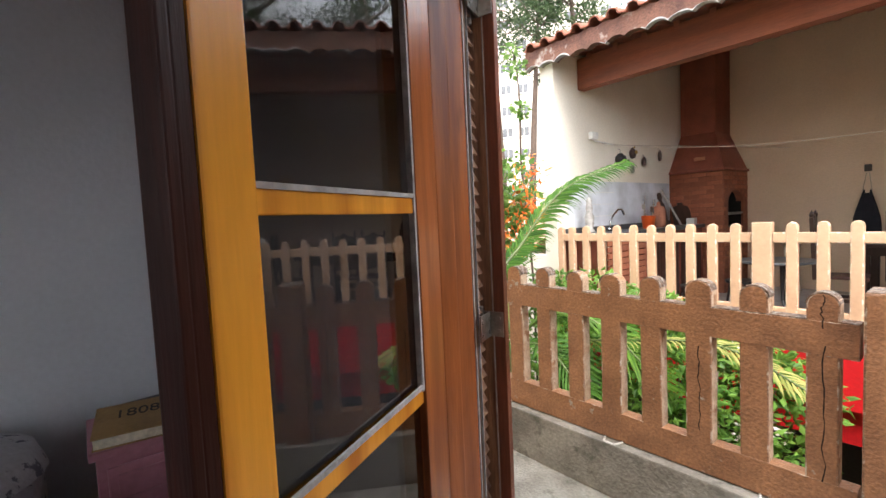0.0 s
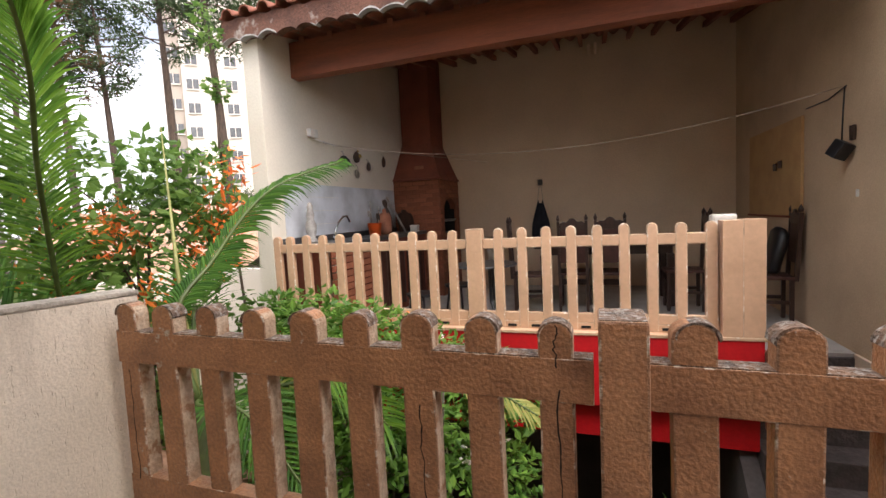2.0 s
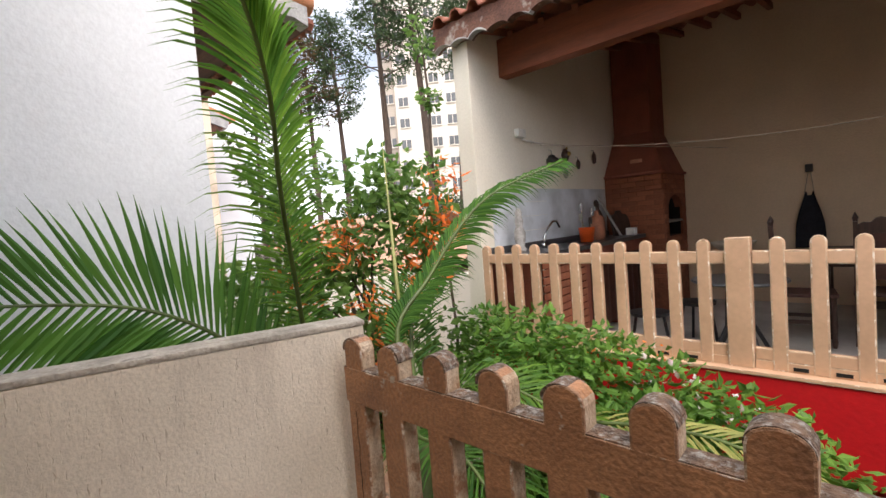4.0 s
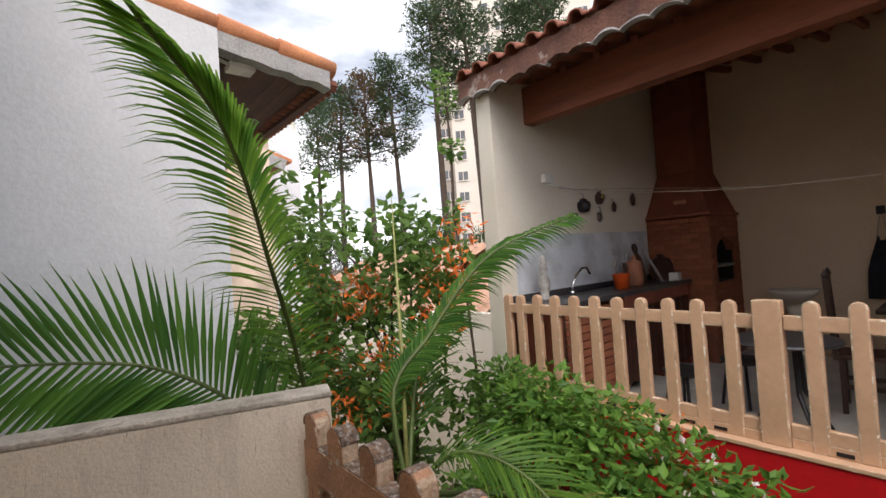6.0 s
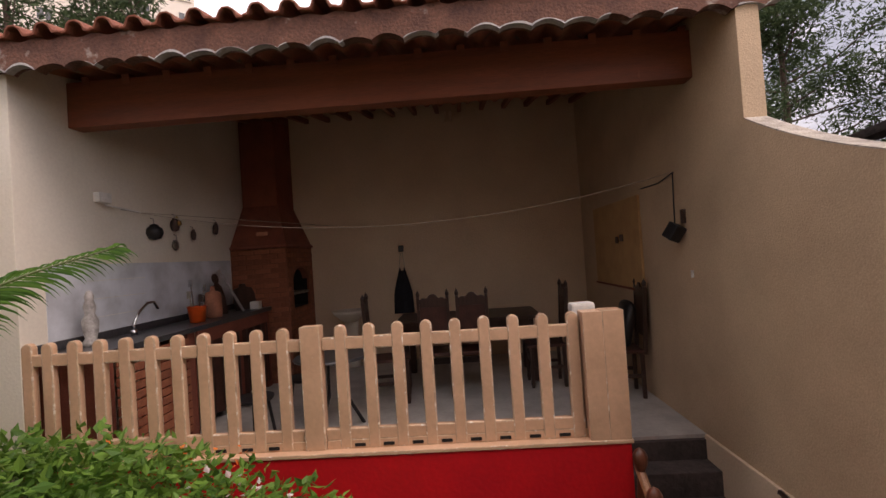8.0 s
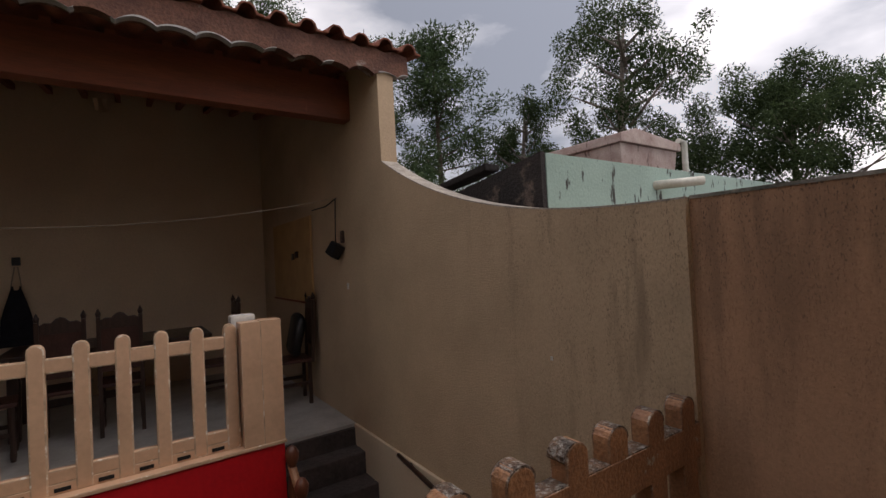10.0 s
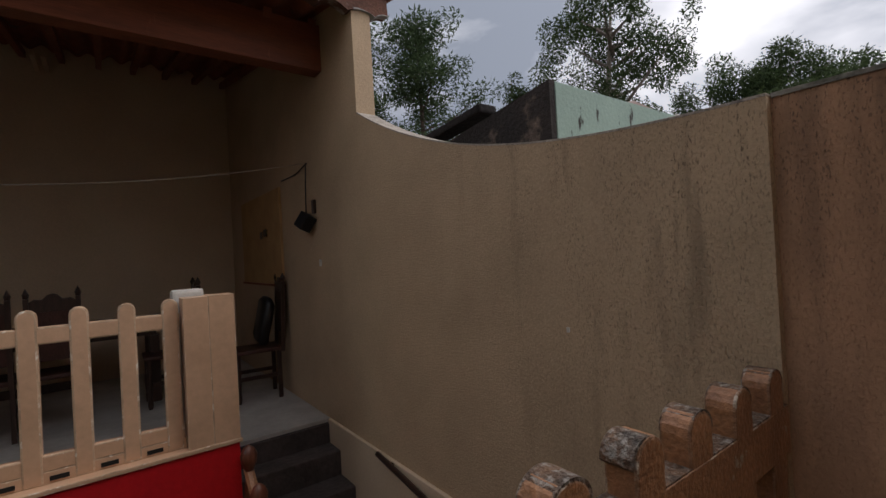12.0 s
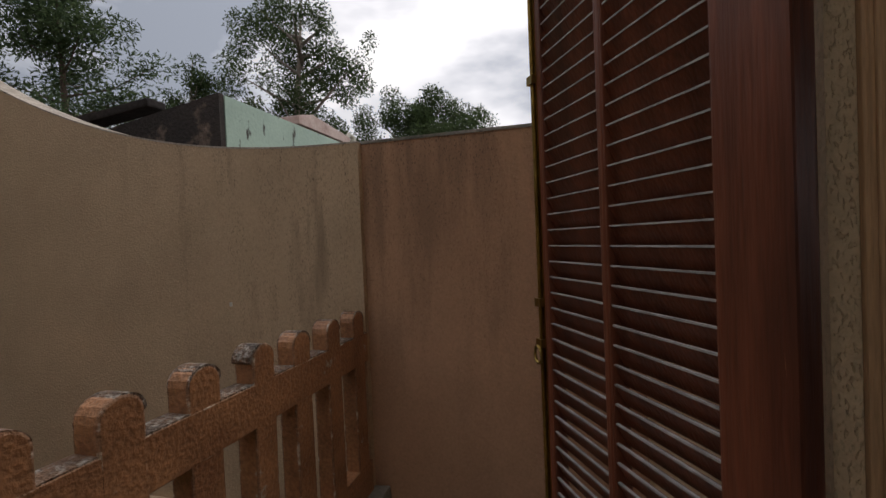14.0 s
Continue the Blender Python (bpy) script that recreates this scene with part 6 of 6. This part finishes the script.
tagged(part("red_shoots", raw("red_shoots", v, f, L_FLOWER), L_FLOWER, bush, "reddish young shoots"), kind="stuff")
st = Build()
for k in range(26):
    a = rng.random(3)
    x, y = -2.9 + 1.9 * a[0], 3.0 + 1.0 * a[1]
    st.tube([(x * 0.6 - 0.8, 3.5, GROUND), (x * 0.9 - 0.2, y, -1.0), (x, y, 0.1)], [0.018, 0.012, 0.004], 5)
part("stem_tangle", st, M_BARK_P, bush)

vine = thing("trumpet_vine_tree", "rambling flame vine shrub with orange blossoms beside the terrace wall", "shrub")
cc, rr = [], []
for k in range(34):
    u, d, w = rng.random(3)
    a = radians(143 + 17 * u)
    r = 3.5 + 1.2 * d
    cc.append((-0.46 + r * math.cos(a), 1.35 + r * math.sin(a), -0.6 + 2.5 * (k % 17) / 17 + 0.3 * w))
    rr.append(0.2 + 0.2 * rng.random())
for k in range(18):
    u, d, w = rng.random(3)
    a = radians(156 + 11 * u)
    r = 3.6 + 1.0 * d
    cc.append((-0.46 + r * math.cos(a), 1.35 + r * math.sin(a), 0.1 + 1.5 * (k % 9) / 9 + 0.2 * w - 0.6 * u))
    rr.append(0.16 + 0.16 * rng.random())
cc += [(-3.3, 3.75, -0.1), (-3.35, 3.7, 0.5), (-3.5, 3.8, 1.2), (-3.55, 3.9, 1.6)]
rr += [0.35, 0.32, 0.22, 0.15]
v, f = leaf_cloud(cc, rr, 5200, 0.1, (1.0, 0.66), 0.6, 21, 0.3)
part("leaves", raw("leaves", v, f, L_VINE), L_VINE, vine)
v, f = leaf_cloud([(-3.25, 3.6, 1.36), (-3.95, 3.2, 1.3), (-3.9, 3.05, 1.25), (-3.3, 3.45, 1.05), (-3.95, 2.85, 0.75), (-3.5, 3.1, 0.8), (-3.4, 3.85, 1.8), (-4.2, 2.8, 1.0), (-3.4, 3.15, 0.5), (-3.7, 2.85, 0.4), (-4.1, 2.75, 1.45)],
                  [0.26, 0.24, 0.24, 0.2, 0.2, 0.2, 0.2, 0.2, 0.19, 0.2, 0.18], 900, 0.08, (1.0, 0.34), 0.9, 22, 0.4)
part("blossoms", raw("blossoms", v, f, L_FLOWER), L_FLOWER, vine, "orange trumpet blossoms")
st = Build()
for k in range(30):
    c = cc[k % len(cc)]
    st.tube([(-4.1 + 0.3 * math.sin(k), 3.6 + 0.3 * math.cos(k), GROUND), (-4.1 + 0.25 * math.sin(k * 2), 3.6, -0.6), ((c[0] - 4.1) / 2, (c[1] + 3.6) / 2, c[2] - 0.35), c], [0.026, 0.02, 0.012, 0.004], 6)
part("branchwork", st, M_BARK, vine)
arm = [(-4.6, 3.0, 1.6), (-4.75, 2.95, 1.8), (-4.9, 2.85, 2.0), (-5.0, 2.75, 2.3)]
v, f = leaf_cloud(arm, [0.16, 0.15, 0.12, 0.08], 300, 0.09, (1.0, 0.62), 0.6, 23, 0.3)
ob = part("shoot", raw("shoot", v, f, L_VINE), L_VINE, vine, "long leafy shoot")
climb = [(-3.66, 4.2, 0.4), (-3.68, 4.15, 1.2), (-3.72, 4.1, 2.0), (-3.70, 4.1, 2.6), (-3.75, 4.12, 3.1), (-3.8, 4.1, 3.35)]
v, f = leaf_cloud(climb[2:], [0.1, 0.11, 0.12, 0.1], 210, 0.072, (1.0, 0.7), 0.6, 24, 0.3)
cl = thing("wall_climber", "thin climber with small leaves up the corner of the terrace wall", "climber")
part("leaves", raw("leaves", v, f, L_VINE), L_VINE, cl)
part("stem", Build().tube([(-3.66, 4.2, GROUND)] + climb, [0.014] * 5 + [0.008, 0.004], 6), M_BARK, cl, smooth=True)


def pine(at, h, spread, seed, dry=False, bare=0.5, needles=5200):
    """Tall pine: bare stem, whorled limbs and tufts of needles."""
    g = np.random.default_rng(seed)
    t = thing("pine_tree", "tall dark pine with a bare trunk and tufted crown", "tree", at, "pines")
    lean = g.normal(size=2) * 0.03
    pts = [(lean[0] * h * u ** 1.5, lean[1] * h * u ** 1.5, h * u) for u in (0, 0.25, 0.5, 0.75, 1)]
    part("trunk", Build().tube(pts, [h * 0.014, h * 0.012, h * 0.0095, h * 0.006, 0.02], 8), M_BARK, t, smooth=True)
    lim, cen, rad = Build(), [], []
    n = 34
    for k in range(n):
        u = bare + (1 - bare) * (k + g.random()) / n
        a = k * 2.4 + g.normal() * 0.4
        ln = spread * (1 - ((u - bare) / (1 - bare)) ** 1.6 * 0.8) * (0.5 + 0.7 * g.random())
        z = h * u
        x0, y0 = lean[0] * h * u ** 1.5, lean[1] * h * u ** 1.5
        e = (x0 + ln * math.cos(a), y0 + ln * math.sin(a), z + ln * (0.1 + 0.35 * g.random()))
        mid = ((x0 + e[0]) / 2, (y0 + e[1]) / 2, z + ln * 0.1)
        lim.tube([(x0, y0, z), mid, e], [0.05, 0.035, 0.012], 5)
        for s in (0.5, 0.72, 0.9, 1.05):
            j = g.normal(size=3) * 0.18 * spread * 0.4
            cen.append((x0 + ln * s * math.cos(a) + j[0], y0 + ln * s * math.sin(a) + j[1], z + (e[2] - z) * s + j[2] * 0.6))
            rad.append((0.26 * spread * (0.6 + 0.5 * g.random()),) * 2 + (0.17 * spread * (0.6 + 0.5 * g.random()),))
    part("branchwork", lim, M_BARK, t)
    mat = L_DRY if dry else L_PINE
    v, f = leaf_cloud(cen, rad, needles, 0.02 * h ** 0.9, (1.0, 0.3), 0.7, seed + 50)
    part("crown", raw("crown", v, f, mat), mat, t)
    return t


def gum(at, h, spread, seed, count=6500, leaf=0.3, low=0.3, name="gum_tree", label="open-crowned eucalyptus with pale limbs"):
    """Broad tree: forking limbs and loose clumps of leaves with gaps."""
    g = np.random.default_rng(seed)
    t = thing(name, label, "tree", at, "background trees")
    tr, cen, rad = Build(), [], []
    tr.tube([(0, 0, 0), (0.02 * h, 0, 0.3 * h), (0.0, 0.02 * h, 0.6 * h), (0.02 * h, 0, 0.95 * h)], [0.022 * h, 0.017 * h, 0.01 * h, 0.02], 8)
    part("trunk", tr, M_BARK_P, t, smooth=True)
    lim = Build()
    for k in range(30):
        u = low + (0.97 - low) * (k + g.random()) / 30
        a = k * 2.4 + g.normal() * 0.5
        ln = spread * (0.45 + 0.65 * g.random()) * math.sin(math.pi * min(0.97, 0.25 + 0.72 * (u - low) / (1 - low))) ** 0.6
        s = (0.01 * h, 0, h * u * 0.86)
        e = (ln * math.cos(a), ln * math.sin(a), min(h, h * u * 0.86 + ln * (0.3 + 0.5 * g.random())))
        mid = (e[0] * 0.45, e[1] * 0.45, (s[2] + e[2]) / 2 - 0.05 * ln)
        lim.tube([s, mid, e], [0.006 * h, 0.004 * h, 0.012], 5)
        for q in range(4):
            j = g.normal(size=3) * 0.2 * spread
            if q == 3:
                j = np.array((-0.35 * e[0], -0.35 * e[1], 0.0))
            cen.append((e[0] + j[0], e[1] + j[1], e[2] + 0.5 * j[2]))
            rad.append(spread * (0.11 + 0.13 * g.random()))
    part("branchwork", lim, M_BARK_P, t)
    v, f = leaf_cloud(cen, rad, int(count * 3.2), leaf * 0.46, (1.0, 0.42), 0.8, seed + 70, 0.4)
    part("crown", raw("crown", v, f, L_GUM), L_GUM, t)
    return t


# pines in front of the tower
for x, y, h, s, sd, dry in ((-26, 14.5, 13.5, 2.0, 1, False), (-25.5, 16.6, 14.5, 2.0, 2, True), (-25, 18.6, 15.0, 1.8, 3, False), (-24, 21.5, 20, 2.6, 4, False), (-21.0, 22.5, 21, 2.6, 5, False),
                            (-18.5, 22.0, 17.5, 2.3, 6, False), (-30, 15.0, 14, 2.2, 7, False), (-16.0, 25, 20, 2.5, 8, False)):
    pine((x, y, GROUND), h + 2.0, s * 1.18, sd, dry, 0.64, 5000)
for x, y, h in ((-19, 14.5, 6.0), (-24, 12.5, 6.5), (-16, 18, 6.0), (-21, 18.5, 7.0)):
    gum((x, y, GROUND), h, h * 0.34, int(-x * 10), 2600, 0.26, 0.2, "broadleaf_tree", "dense broadleaf tree behind the tiled houses")

# trees behind the mint house
pine((14.5, 21.5, GROUND), 16.5, 4.3, 31, False, 0.26, 26000)
gum((17.3, 17.8, GROUND), 13.6, 2.6, 33, 7500, 0.3)
gum((19.5, 13.2, GROUND), 17.2, 3.3, 34, 11000, 0.34, 0.36)
gum((24.0, 12.0, GROUND), 11.0, 3.4, 36, 6500, 0.34)
gum((24.5, 8.1, GROUND), 13.3, 3.7, 35, 17000, 0.33, 0.3, "broadleaf_tree", "dense dark broadleaf tree with a rounded crown")
gum((5.0, 24.0, GROUND), 20.0, 3.8, 38, 8000, 0.34)
gum((-0.6, 25.0, GROUND), 20.0, 3.4, 41, 7000, 0.34)
gum((10.2, 22.5, GROUND), 17.5, 3.0, 42, 7000, 0.32)
